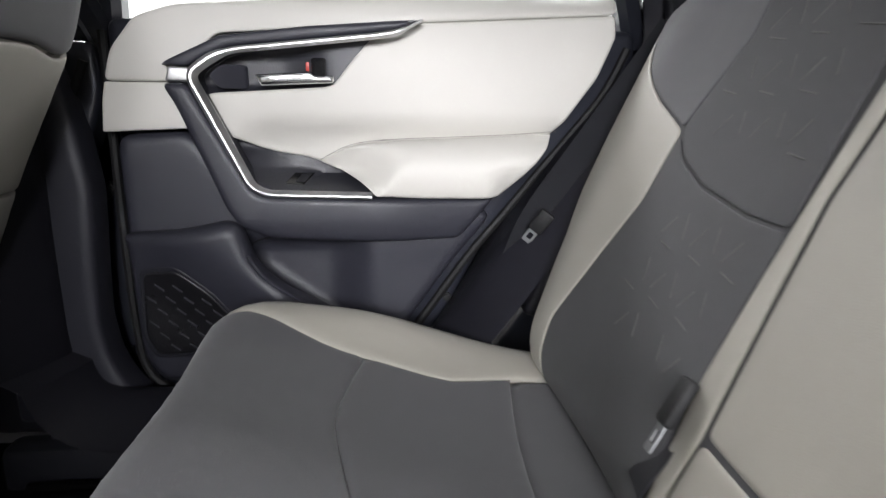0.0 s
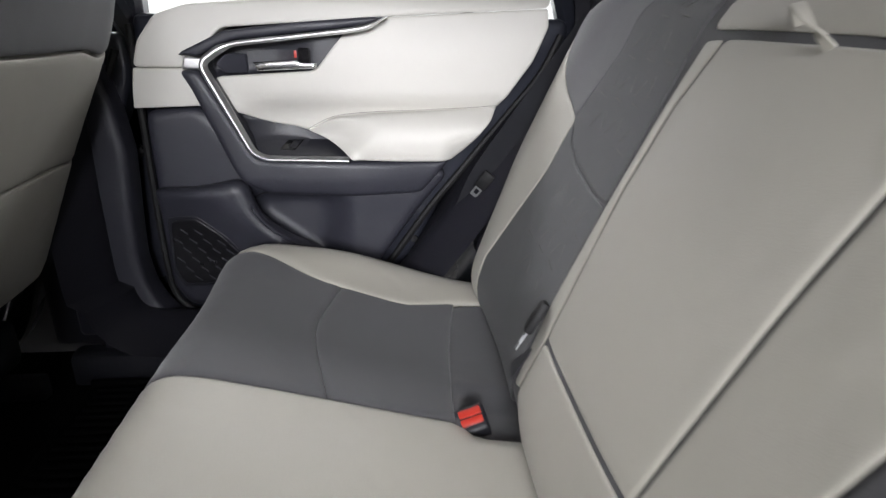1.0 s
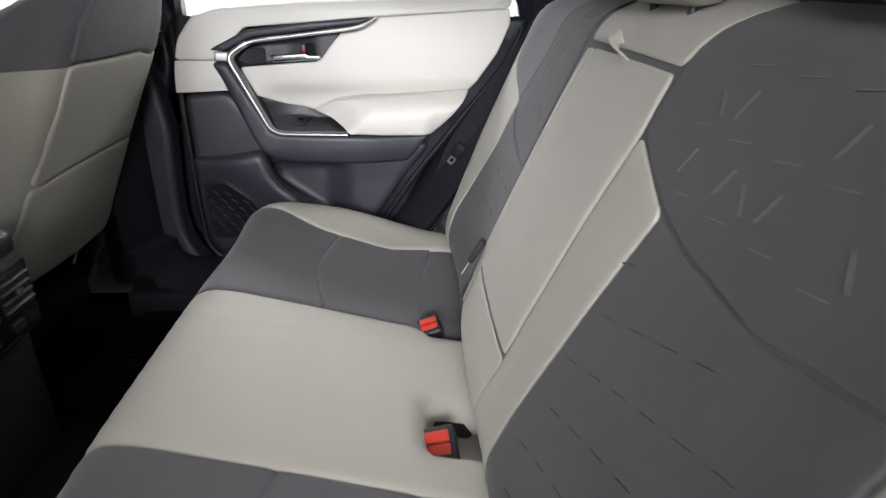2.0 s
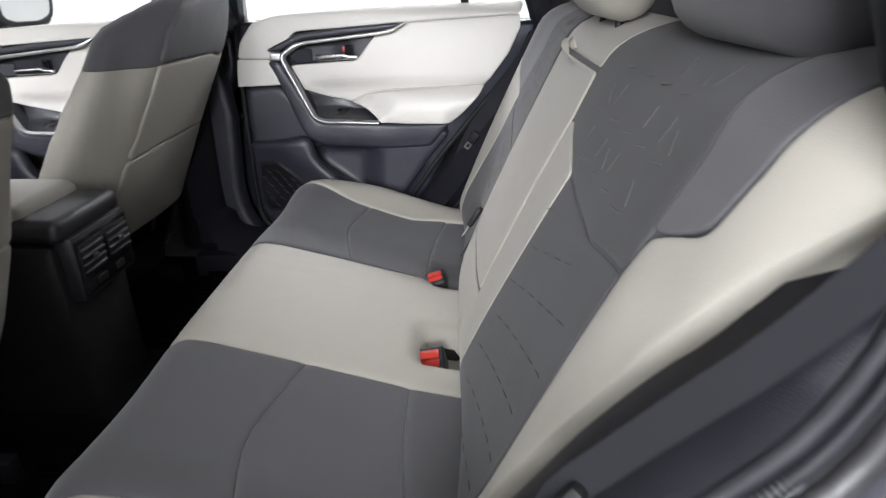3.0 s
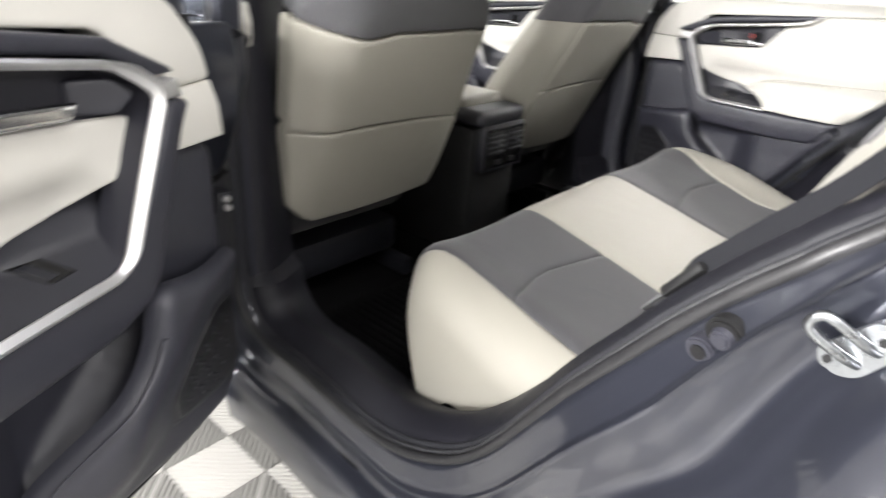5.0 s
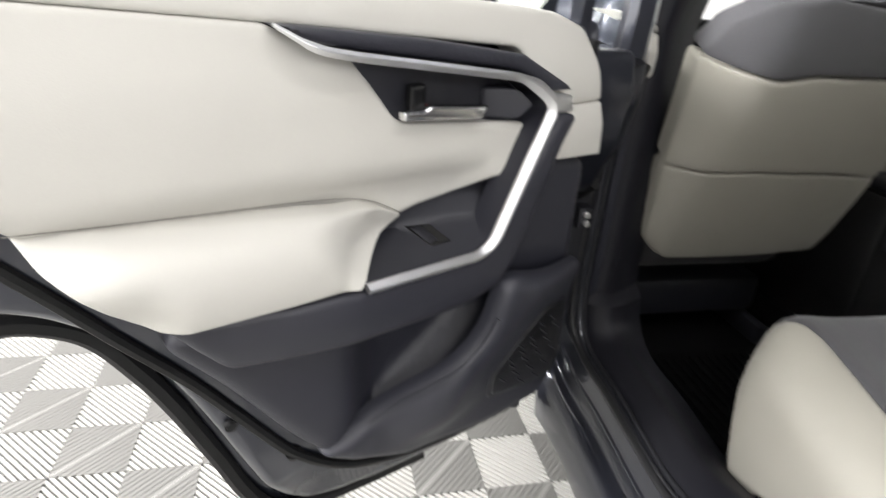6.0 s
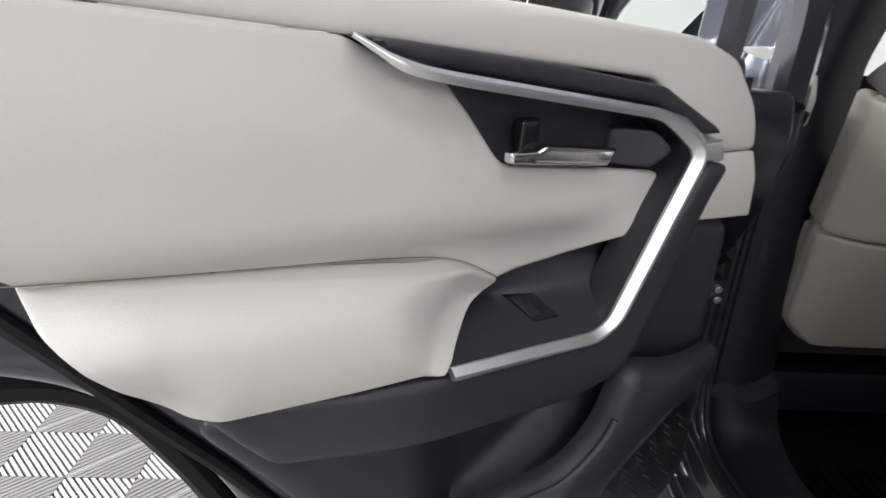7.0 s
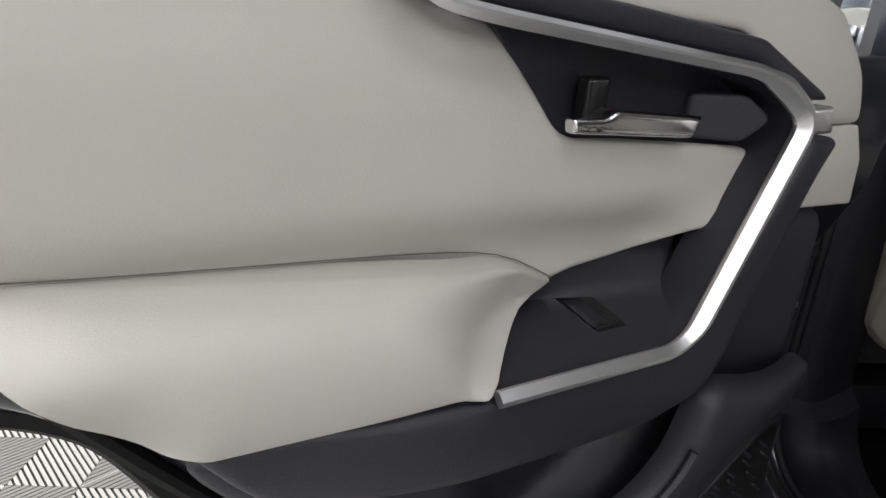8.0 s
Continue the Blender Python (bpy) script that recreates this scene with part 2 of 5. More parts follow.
def padded(name, outline, place, mat, parent=None, label="", step=0.02, r=0.012, sink=0.006, thick=0.02, swell=None):
    """A padded piece: the outline in the plane (u, v) laid on place(u, v, h), its rim rolled down by sink over the width r
    and its sides thick deep. swell(u, v, d) adds height."""
    poly = resample(np.array(outline, float), step)
    pts = [poly]
    cen = []
    nxt, prv = np.roll(poly, -1, 0), np.roll(poly, 1, 0)
    tan = nxt - prv
    nor = np.stack([-tan[:, 1], tan[:, 0]], 1) / np.maximum(np.linalg.norm(tan, axis=1, keepdims=True), 1e-9)
    area = (poly[:, 0] * nxt[:, 1] - nxt[:, 0] * poly[:, 1]).sum()
    if area < 0:
        nor = -nor
    for fr in (0.12, 0.35, 0.68, 1.05):
        q = poly + nor * r * fr
        ok = inside(q, poly)
        q = q[ok]
        d = edge_distance(q, poly)
        cen.append(q[d > r * fr * 0.93])
    lo, hi = poly.min(0), poly.max(0)
    gx, gy = np.arange(lo[0] + step / 2, hi[0], step), np.arange(lo[1] + step / 2, hi[1], step)
    g = np.array([(a + (step / 2 if j % 2 else 0), b) for j, b in enumerate(gy) for a in gx])
    if len(g):
        g = g[inside(g, poly)]
    if len(g):
        g = g[edge_distance(g, poly) > r * 1.05 + step * 0.4]
        cen.append(g)
    q = np.concatenate([poly] + [c for c in cen if len(c)])
    n = len(poly)
    vs, es, fs, *_ = delaunay_2d_cdt([Vector(p) for p in q], [(i, (i + 1) % n) for i in range(n)], [list(range(n))], 1, 1e-6)
    vs = np.array([tuple(v) for v in vs])
    d = edge_distance(vs, poly)
    w = np.clip(1 - d / r, 0, 1)
    h = -sink * (1 - np.sqrt(np.maximum(1 - w * w, 0)))
    if swell is not None:
        h = h + np.array([swell(u, v, dd) for (u, v), dd in zip(vs, d)])
    top = [Vector(place(u, v, hh)) for (u, v), hh in zip(vs, h)]
    low = [Vector(place(u, v, -thick)) for u, v in vs]
    tri = [list(f) for f in fs]
    nsum = Vector((0, 0, 0))
    out = Vector((0, 0, 0))
    for f in tri:
        nsum += (top[f[1]] - top[f[0]]).cross(top[f[2]] - top[f[0]])
        out += top[f[0]] - low[f[0]]
    if nsum.dot(out) < 0:
        tri = [f[::-1] for f in tri]
    edges = {}
    for f in tri:
        for i in range(len(f)):
            a, b = f[i], f[(i + 1) % len(f)]
            edges[(a, b)] = edges.get((a, b), 0) + 1
    m = len(top)
    faces = [tuple(f) for f in tri] + [tuple(i + m for i in f[::-1]) for f in tri]
    for a, b in edges:
        if (b, a) not in edges:
            faces.append((b, a, a + m, b + m))
    ob = mesh_object(name, top + low, faces, mat, parent, label)
    ob.data.set_sharp_from_angle(angle=radians(50))
    return ob


def sweep(name, path, profile, mat, parent=None, label="", up=(0, 1, 0), closed=False, scale=None, caps=True):
    """A profile of (side, up) pairs carried along a path."""
    p = [Vector(q) for q in path]
    up = Vector(up)
    n, k = len(p), len(profile)
    verts, faces = [], []
    for i in range(n):
        a = p[i - 1] if (i or closed) else p[i]
        b = p[(i + 1) % n] if (i < n - 1 or closed) else p[i]
        t = (b - a).normalized()
        side = t.cross(up).normalized()
        top = side.cross(t)
        s = scale(i / (n - 1)) if scale else 1
        verts += [p[i] + side * (c * s) + top * (d * s) for c, d in profile]
    for i in range(n if closed else n - 1):
        for j in range(k):
            a, b = i * k + j, i * k + (j + 1) % k
            c, d = ((i + 1) % n) * k + (j + 1) % k, ((i + 1) % n) * k + j
            faces.append((a, b, c, d))
    if not closed and caps:
        faces += [tuple(range(k))[::-1], tuple((n - 1) * k + j for j in range(k))]
    bm = bmesh.new()
    bv = [bm.verts.new(v) for v in verts]
    for f in faces:
        bm.faces.new([bv[i] for i in f])
    return part(name, bm, mat, parent, label, angle=40)


def ring(r, n=10, squash=1.0):
    return [(r * math.cos(2 * math.pi * i / n), r * squash * math.sin(2 * math.pi * i / n)) for i in range(n)]


def bar(w, h, b=0.2):
    """A flat bar's profile with its corners cut."""
    c = min(w, h) * b
    x, y = w / 2, h / 2
    return [(-x + c, -y), (x - c, -y), (x, -y + c), (x, y - c), (x - c, y), (-x + c, y), (-x, y - c), (-x, -y + c)]


def loft(name, rings, mat, parent=None, label="", closed=True, angle=40):
    n = len(rings[0])
    bm = bmesh.new()
    rows = [[bm.verts.new(v) for v in r] for r in rings]
    for a, b in zip(rows, rows[1:]):
        for i in range(n if closed else n - 1):
            j = (i + 1) % n
            bm.faces.new((a[i], a[j], b[j], b[i]))
    return part(name, bm, mat, parent, label, angle=angle)


def smoothstep(a, b, x):
    t = min(max((x - a) / (b - a), 0), 1)
    return t * t * (3 - 2 * t)


# the studio round the car ---------------------------------------------------
def plain_wall(name, size, place, mat, label):
    return tagged(block(name, size, place, mat, None, bevel=0), label, "wall", kind="structure")


plain_wall("wall_north", (0.2, 9.4, 3.1), (-5.1, 0, 1.55), WALL, "plain white studio wall ahead of the car")
plain_wall("wall_south", (0.2, 9.4, 3.1), (5.1, 0, 1.55), WALL, "plain white studio wall behind the car")
plain_wall("wall_east", (10.0, 0.2, 3.1), (0, 4.6, 1.55), WALL, "plain white studio wall beyond the passenger side")
# unseen closing wall, kept grey to hold down bounce and reflections in the car
plain_wall("wall_west", (10.0, 0.2, 3.1), (0, -4.6, 1.55), LOW_BOUNCE_WALL, "plain unseen studio wall beyond the driver side, grey to cut bounce")
tagged(block("ceiling", (10.4, 9.4, 0.1), (0, 0, 3.15), WALL, None, bevel=0), "plain white studio ceiling", "ceiling", kind="structure")
floor = tagged(block("floor", (10.4, 9.4, 0.1), (0, 0, -0.062), JOINT, None, bevel=0),
               "pale grey floor of interlocking ribbed plastic tiles", "floor", kind="structure")

# the car's body --------------------------------------------------------------
HINGE_X, HINGE_Y, DOOR_OPEN = -0.287, 0.884, 65.7
APERTURE = curve_points([(-0.235, 0.480), (-0.116, 0.472), (-0.03, 0.462), (0.074, 0.452), (0.151, 0.464), (0.249, 0.514), (0.316, 0.576), (0.388, 0.668),
                         (0.444, 0.745), (0.495, 0.812), (0.54, 0.875), (0.585, 0.930), (0.623, 0.972), (0.646, 1.008), (0.659, 1.042), (0.663, 1.075),
                         (0.660, 1.11), (0.640, 1.183), (0.59, 1.30), (0.48, 1.43), (0.30, 1.485), (0.0, 1.50), (-0.20, 1.48), (-0.26, 1.40),
                         (-0.285, 1.20), (-0.295, 0.95), (-0.300, 0.70), (-0.295, 0.56), (-0.275, 0.505)], 0.02, closed=True)
AP_NORMAL = np.roll(APERTURE, -1, 0) - np.roll(APERTURE, 1, 0)
AP_NORMAL = np.stack([AP_NORMAL[:, 1], -AP_NORMAL[:, 0]], 1)
AP_NORMAL /= np.linalg.norm(AP_NORMAL, axis=1, keepdims=True)


def aperture_ring(side, out, y, limit=None):
    """The door opening's outline, moved outward by out at the depth y; narrower up the rear pillar, tucked in along the sill."""
    pts = []
    for (x, z), (nx, nz) in zip(APERTURE, AP_NORMAL):
        o = out if out < 0.016 else 0.016 + (out - 0.016) * (1 - 0.80 * smoothstep(0.80, 1.03, z) * smoothstep(0, 0.5, nx))
        inset = smoothstep(0.25, 0.50, x) * smoothstep(0.14, 0.06, out) * smoothstep(0.70, 0.737, y)
        low = smoothstep(1.055, 0.97, z)
        o -= (0.004 + 0.024 * low) * inset
        if y < 0.73:
            o += (0.045 * smoothstep(1.025, 1.09, z) if nx > -0.3 else 0.026) if z > 0.56 else 0
        sill = smoothstep(0.5, 0.95, -nz) * smoothstep(0.22, 0.05, x) if z < 0.6 else 0
        yy = y + (0.010 + 0.029 * low) * inset
        yy = yy if y < 0.76 else yy + (0.757 + (y - 0.757) * 0.42 - y) * sill
        if yy > 0.80 and nx > 0:
            yy = 0.80 + (yy - 0.80) * (1 - 0.85 * smoothstep(0.98, 1.09, z))
        if yy > 0.757:
            yy = 0.757 + (yy - 0.757) * (1 - 0.6 * smoothstep(1.05, 1.25, z))
        yy -= 0.25 * max(0.0, z - 1.1)
        if nx < -0.3:
            o = min(o, 0.125)
        if limit is not None and nz < 0:
            o = min(o, o + (limit - o) * (-nz) ** 1.5)
        pts.append(Vector((x + nx * o, side * yy, z + nz * o)))
    return pts


car_body = tagged(empty("car_body"), "dark blue-grey car body with door openings, pillars and black carpet", "car body")


def body_side(side):
    loft("door_frame_flange", [aperture_ring(side, o, y, lim) for o, y, lim in (
        (0.004, 0.742, None), (0.002, 0.750, None), (0.006, 0.757, None), (0.0115, 0.764, None), (0.0135, 0.770, None), (0.0155, 0.7745, None), (0.019, 0.778, None), (0.024, 0.780, None),
        (0.038, 0.785, None), (0.049, 0.790, None), (0.0525, 0.7925, None), (0.054, 0.797, None), (0.0565, 0.7995, None), (0.061, 0.797, None), (0.078, 0.7995, None), (0.092, 0.8025, None), (0.100, 0.8055, 0.094), (0.106, 0.810, 0.095),
        (0.1105, 0.818, 0.096), (0.1145, 0.827, 0.097), (0.119, 0.836, 0.098), (0.124, 0.8435, 0.100), (0.130, 0.850, 0.102), (0.137, 0.8555, 0.105), (0.145, 0.8605, 0.108),
        (0.155, 0.8665, 0.112), (0.168, 0.8735, 0.118), (0.182, 0.880, 0.126), (0.20, 0.886, 0.14), (0.30, 0.892, 0.18), (0.60, 0.885, 0.20))], PAINT, car_body,
        "glossy dark blue-grey painted door frame", angle=75)
    loft("side_trim", [aperture_ring(side, o, y) for o, y in ((0.03, 0.60), (0.0, 0.640), (-0.020, 0.672), (-0.028, 0.692), (-0.0285, 0.702), (-0.025, 0.712), (-0.016, 0.728), (-0.004, 0.742), (0.004, 0.744))], TRIM, car_body,
         "charcoal plastic trim round the door opening")
    sweep("weather_seal", aperture_ring(side, 0.0105, 0.768), ring(0.0078, 12, 0.9), SEAL, car_body, "black rubber door seal", up=(0, 1, 0), closed=True)
    sweep("seal_lip", aperture_ring(side, 0.001, 0.746), ring(0.0055, 12), LIP_CLOTH, car_body, "charcoal cloth-faced inner lip of the seal", closed=True)
    sweep("seal_cord", aperture_ring(side, 0.004, 0.757), ring(0.0034, 10), LIP_CLOTH, car_body, "thin cord between lip and seal", closed=True)
    rib_run = aperture_ring(side, 0.004, 0.757)
    bm = bmesh.new()
    dense = [Vector(p) for p in curve_points([tuple(p) for p in rib_run[::2]], 0.0036, closed=True)]
    for p, q in zip(dense, dense[1:] + dense[:1]):
        if side < 0 and p.x > 0.05 and p.z < 0.99:
            t = (q - p).normalized()
            m = Matrix.Translation(p) @ t.to_track_quat("Z", "Y").to_matrix().to_4x4()
            bmesh.ops.create_cone(bm, cap_ends=False, segments=8, radius1=0.0038, radius2=0.0035, depth=0.0017, matrix=m)
    if side < 0:
        tagged(part("seal_ribs", bm, RIB_CLOTH, car_body, "fine ribs of the woven seal lip"), kind="stuff")


body_side(-1)
body_side(1)


def strip_loft(name, curve, ya, yb, mat, label, thick):
    """A sheet along a run of (x, z) points, from ya to yb, with thickness."""
    a = [Vector((x, ya, z)) for x, z in curve]
    b = [Vector((x, yb, z)) for x, z in curve]
    c = [v + Vector((0, 0, thick)) for v in b]
    d = [v + Vector((0, 0, thick)) for v in a]
    loft(name, [a, b, c, d, a], mat, car_body, label, closed=False)


roof_line = curve_points([(-0.95, 1.36), (-0.6, 1.50), (-0.1, 1.545), (0.5, 1.535), (0.95, 1.47), (1.1, 1.40)], 0.08)
strip_loft("headliner", roof_line, -0.60, 0.60, LINER, "pale grey cloth headliner", 0.012)
strip_loft("roof", roof_line + np.array([0, 0.03]), -0.66, 0.66, PAINT, "dark blue-grey roof skin", 0.02)
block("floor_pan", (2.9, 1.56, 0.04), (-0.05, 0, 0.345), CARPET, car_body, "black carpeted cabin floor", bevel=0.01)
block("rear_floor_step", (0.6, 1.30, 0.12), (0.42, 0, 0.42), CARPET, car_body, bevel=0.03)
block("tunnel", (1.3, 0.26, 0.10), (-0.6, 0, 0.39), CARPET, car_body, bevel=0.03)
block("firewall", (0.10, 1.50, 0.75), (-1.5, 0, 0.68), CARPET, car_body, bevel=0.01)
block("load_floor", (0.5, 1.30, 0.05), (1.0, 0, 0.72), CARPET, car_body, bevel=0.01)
block("tailgate", (0.08, 1.50, 1.05), (1.35, 0, 0.98), PLASTIC, car_body, bevel=0.02)
for s in (-1, 1):
    block("front_side_wall", (1.30, 0.03, 0.80), (-0.955, s * 0.860, 0.68), PLASTIC, car_body, "black inner side of the front door frame", bevel=0.01)
    block("pillar_foot", (0.16, 0.12, 0.62), (-0.385, s * 0.775, 0.72), PLASTIC, car_body, "black foot of the centre pillar", bevel=0.02)
    block("rear_side_wall", (0.58, 0.05, 0.90), (1.06, s * 0.70, 1.05), PLASTIC, car_body, "black rear side wall", bevel=0.01)
    block("sill_scuff_plate", (0.62, 0.075, 0.020), (-0.02, s * 0.700, 0.440), PLASTIC_SOFT, car_body, "charcoal plastic sill plate", bevel=0.004)
    block("sill_inner", (0.75, 0.06, 0.10), (-0.02, s * 0.66, 0.385), PLASTIC, car_body, bevel=0.015)
    sweep("a_pillar", curve_points([(-1.45, s * 0.78, 0.98), (-1.15, s * 0.72, 1.25), (-0.9, s * 0.64, 1.40)], 0.05), bar(0.09, 0.06, 0.3), PAINT, car_body, up=(0, 1, 0))
    sweep("roof_rail", curve_points([(-0.95, s * 0.64, 1.385), (-0.6, s * 0.635, 1.51), (0.0, s * 0.63, 1.555), (0.5, s * 0.63, 1.545), (1.0, s * 0.64, 1.45)], 0.06),
          bar(0.07, 0.06, 0.3), PAINT, car_body, up=(0, 1, 0))
    # B pillar trim and its lower flare
    foot = [(-0.295, 0.44), (-0.305, 0.62), (-0.300, 1.055)] if s < 0 else [(-0.165, 0.446), (-0.195, 0.478), (-0.222, 0.515), (-0.240, 0.56), (-0.248, 0.62), (-0.243, 0.72), (-0.235, 0.84), (-0.250, 0.96), (-0.280, 1.055)]
    padded("b_pillar_trim", rounded([(-0.40, 0.44)] + foot + [(-0.39, 1.055), (-0.40, 0.62)], 0.015),
           lambda u, v, h, s=s: (u, s * (0.70 - h), v), PLASTIC_SOFT, car_body, "charcoal lower pillar trim", step=0.04, r=0.02, sink=0.012, thick=0.06)
    padded("b_pillar_upper_trim", rounded([(-0.39, 1.06), (-0.300, 1.06), (-0.29, 1.42), (-0.38, 1.42)], 0.015),
           lambda u, v, h, s=s: (u, s * (0.705 - h - 0.10 * smoothstep(1.05, 1.45, v)), v), LINER, car_body, "pale grey upper pillar trim", step=0.04, r=0.015, sink=0.010, thick=0.04)
    # quarter panel behind the rear seat
    padded("quarter_trim", rounded([(0.45, 0.62), (0.56, 0.86), (0.68, 1.04), (0.67, 1.15), (0.60, 1.36), (1.1, 1.38), (1.3, 1.15), (1.3, 0.62)], 0.03),
           lambda u, v, h, s=s: (u, s * (0.685 - h), v), TRIM, car_body, "charcoal plastic quarter trim", step=0.05, r=0.02, sink=0.01, thick=0.04)


def catch(side):
    """The door catch on the rear pillar: x along the loop, y up the pillar, z off the paint."""
    ob = tagged(empty("door_striker"), "zinc-plated U-shaped door striker with two bolts on the pillar", "door striker")
    bm = bmesh.new()
    pts = rounded([(-0.018, -0.030), (0.006, -0.032), (0.019, -0.018), (0.021, 0.018), (0.010, 0.031), (-0.008, 0.030), (-0.014, 0.0)], 0.011)
    lo = [bm.verts.new((x, y, -0.014)) for x, y in pts]
    hi = [bm.verts.new((x * 0.95, y * 0.95, 0.004)) for x, y in pts]
    bm.faces.new(lo), bm.faces.new(hi)
    for i in range(len(pts)):
        j = (i + 1) % len(pts)
        bm.faces.new((lo[i], lo[j], hi[j], hi[i]))
    part("striker_plate", bm, ZINC, ob)
    loop = curve_points([(0.010, 0.0095, 0.002), (0.002, 0.0095, 0.010), (-0.026, 0.0095, 0.024), (-0.032, 0.007, 0.026), (-0.034, 0.0, 0.027), (-0.032, -0.007, 0.026),
                         (-0.026, -0.0095, 0.024), (0.002, -0.0095, 0.010), (0.010, -0.0095, 0.002)], 0.004)
    sweep("striker_loop", loop, ring(0.0046, 10), ZINC, ob, up=(0, 0, 1))
    for x, y in ((0.006, 0.021), (-0.005, -0.021)):
        b = rod("bolt", (x, y, 0.003), (x, y, 0.010), 0.0082, ZINC, ob, "zinc bolt head", n=18, bevel=0.0015)
        rod("socket", (x, y, 0.009), (x, y, 0.0108), 0.004, RUBBER, b, n=6)
    out = Vector((-0.22, side * 0.95, 0.10)).normalized()
    along = Vector((0.8, 0, -0.45))
    along = (along - out * along.dot(out)).normalized()
    m = Matrix((along, out.cross(along), out)).transposed().to_4x4()
    m.translation = (0.653, side * 0.850, 0.948)
    ob.matrix_world = m @ Matrix.Scale(0.84, 4)
    return ob


catch(-1)
plug = tagged(empty("body_plug"), "round grey rubber grommet beside a stud on the painted door frame", "grommet")
rod("flange", (0.5710, -0.8155, 0.9080), (0.5685, -0.8305, 0.9050), 0.017, RUBBER, plug, n=24, bevel=0.003)
rod("dome", (0.5695, -0.8275, 0.9055), (0.5680, -0.8375, 0.9040), 0.0115, PLASTIC_SOFT, plug, n=20, radius_b=0.008, bevel=0.002)
stud = tagged(empty("body_stud"), "small grey screw plug on the painted door frame", "screw plug")
rod("cap", (0.5565, -0.8155, 0.8870), (0.5540, -0.8305, 0.8840), 0.013, PLASTIC_SOFT, stud, n=20, bevel=0.002)
rod("slot", (0.5542, -0.8295, 0.8842), (0.5538, -0.8320, 0.8837), 0.007, RUBBER, stud, n=8)

check = tagged(empty("door_check_bolts"), "dull steel door check bolts on the centre pillar", "bolts")
for k, (dx, dz) in enumerate(((0, 0), (0.002, -0.016))):
    b = rod("bolt", (-0.290 + dx, -0.790, 0.762 + dz), (-0.264 + dx, -0.790, 0.760 + dz), 0.0065, SATIN, check, n=6, bevel=0.001)
block("bracket", (0.070, 0.028, 0.040), (-0.307, -0.790, 0.752), PLASTIC, check, bevel=0.002)

# doors ------------------------------------------------------------------------
def door(name, label, side, dx=0.0, rz=0.0, dz=0.0):
    """A car door drawn closed: x along the car, y the depth into the cabin from the car's middle, z up."""
    thing = tagged(empty(name, (HINGE_X + dx, side * HINGE_Y, dz), rz), label, "car door")

    def at(x, y, z):
        return (x - HINGE_X, side * (y - HINGE_Y), z)

    def lay(depth):
        """Lays (x, z, h) with the face at depth(x, z), h towards the cabin."""
        return lambda x, z, h: at(x, (depth(x, z) if callable(depth) else depth) - h, z)

    # the painted shell: rear edge swept over the wheel arch
    fx = -0.30 if rz else -0.39
    shell = [(fx + 0.015, 0.43), (-0.20, 0.385), (-0.05, 0.375), (0.10, 0.374), (0.18, 0.380), (0.238, 0.391), (0.281, 0.418), (0.311, 0.467), (0.341, 0.542), (0.367, 0.604), (0.388, 0.653),
             (0.417, 0.710), (0.458, 0.771), (0.503, 0.798), (0.547, 0.807), (0.635, 0.86), (0.70, 0.96), (0.715, 1.05), (0.70, 1.10), (fx + 0.005, 1.10), (fx, 0.9), (fx, 0.6)]
    padded("outer_skin", rounded(shell, 0.02), lay(0.812), PAINT, thing, "dark blue-grey painted outer skin", step=0.05, r=0.010, sink=0.006, thick=0.09)
    inner = [(-0.200, 0.46), (-0.165, 0.425), (-0.05, 0.412), (0.10, 0.412), (0.18, 0.420), (0.225, 0.430), (0.258, 0.455), (0.287, 0.502), (0.316, 0.567), (0.341, 0.627), (0.363, 0.677), (0.394, 0.737), (0.435, 0.792), (0.487, 0.832),
             (0.545, 0.856), (0.605, 0.925), (0.645, 1.02), (0.64, 1.10), (-0.205, 1.10), (-0.206, 0.9), (-0.206, 0.6)]
    padded("inner_frame", rounded(inner, 0.02), lay(lambda x, z: 0.752 + 0.02 * smoothstep(0.52, 0.44, z)), PAINT, thing, "dark painted inner frame", step=0.05, r=0.016, sink=0.014, thick=0.09)
    seal_run = curve_points([at(x, 0.748, z) for x, z in ((-0.208, 1.08), (-0.211, 0.8), (-0.209, 0.6), (-0.200, 0.52), (-0.170, 0.482), (-0.05, 0.466), (0.10, 0.476), (0.188, 0.506),
                             (0.254, 0.560), (0.288, 0.605), (0.326, 0.660), (0.371, 0.723), (0.426, 0.790), (0.480, 0.858), (0.535, 0.925), (0.592, 1.0), (0.625, 1.07))], 0.02)
    sweep("door_seal", seal_run, ring(0.0075, 8), RUBBER, thing, "black rubber door seal", up=(0, 1, 0))
    edge_run = curve_points([at(x, 0.801, z) for x, z in ((0.0, 0.386), (0.10, 0.387), (0.18, 0.391), (0.236, 0.401), (0.275, 0.425), (0.304, 0.471), (0.334, 0.546), (0.360, 0.608), (0.381, 0.657), (0.410, 0.714), (0.452, 0.777), (0.500, 0.806), (0.545, 0.816), (0.625, 0.868))], 0.012)
    sweep("arch_seal", edge_run, bar(0.024, 0.016, 0.4), RUBBER, thing, "black rubber arch seal", up=(0, 1, 0))

    # lower dark panel, with the loudspeaker bulge at its front

    pocket_edge = [(-0.24, 0.765), (-0.17, 0.776), (-0.10, 0.784), (-0.055, 0.792), (-0.022, 0.800), (0.0, 0.790), (0.008, 0.765), (0.016, 0.740), (0.035, 0.714), (0.068, 0.688), (0.102, 0.662),
                   (0.135, 0.634), (0.175, 0.606), (0.235, 0.575), (0.30, 0.55)]

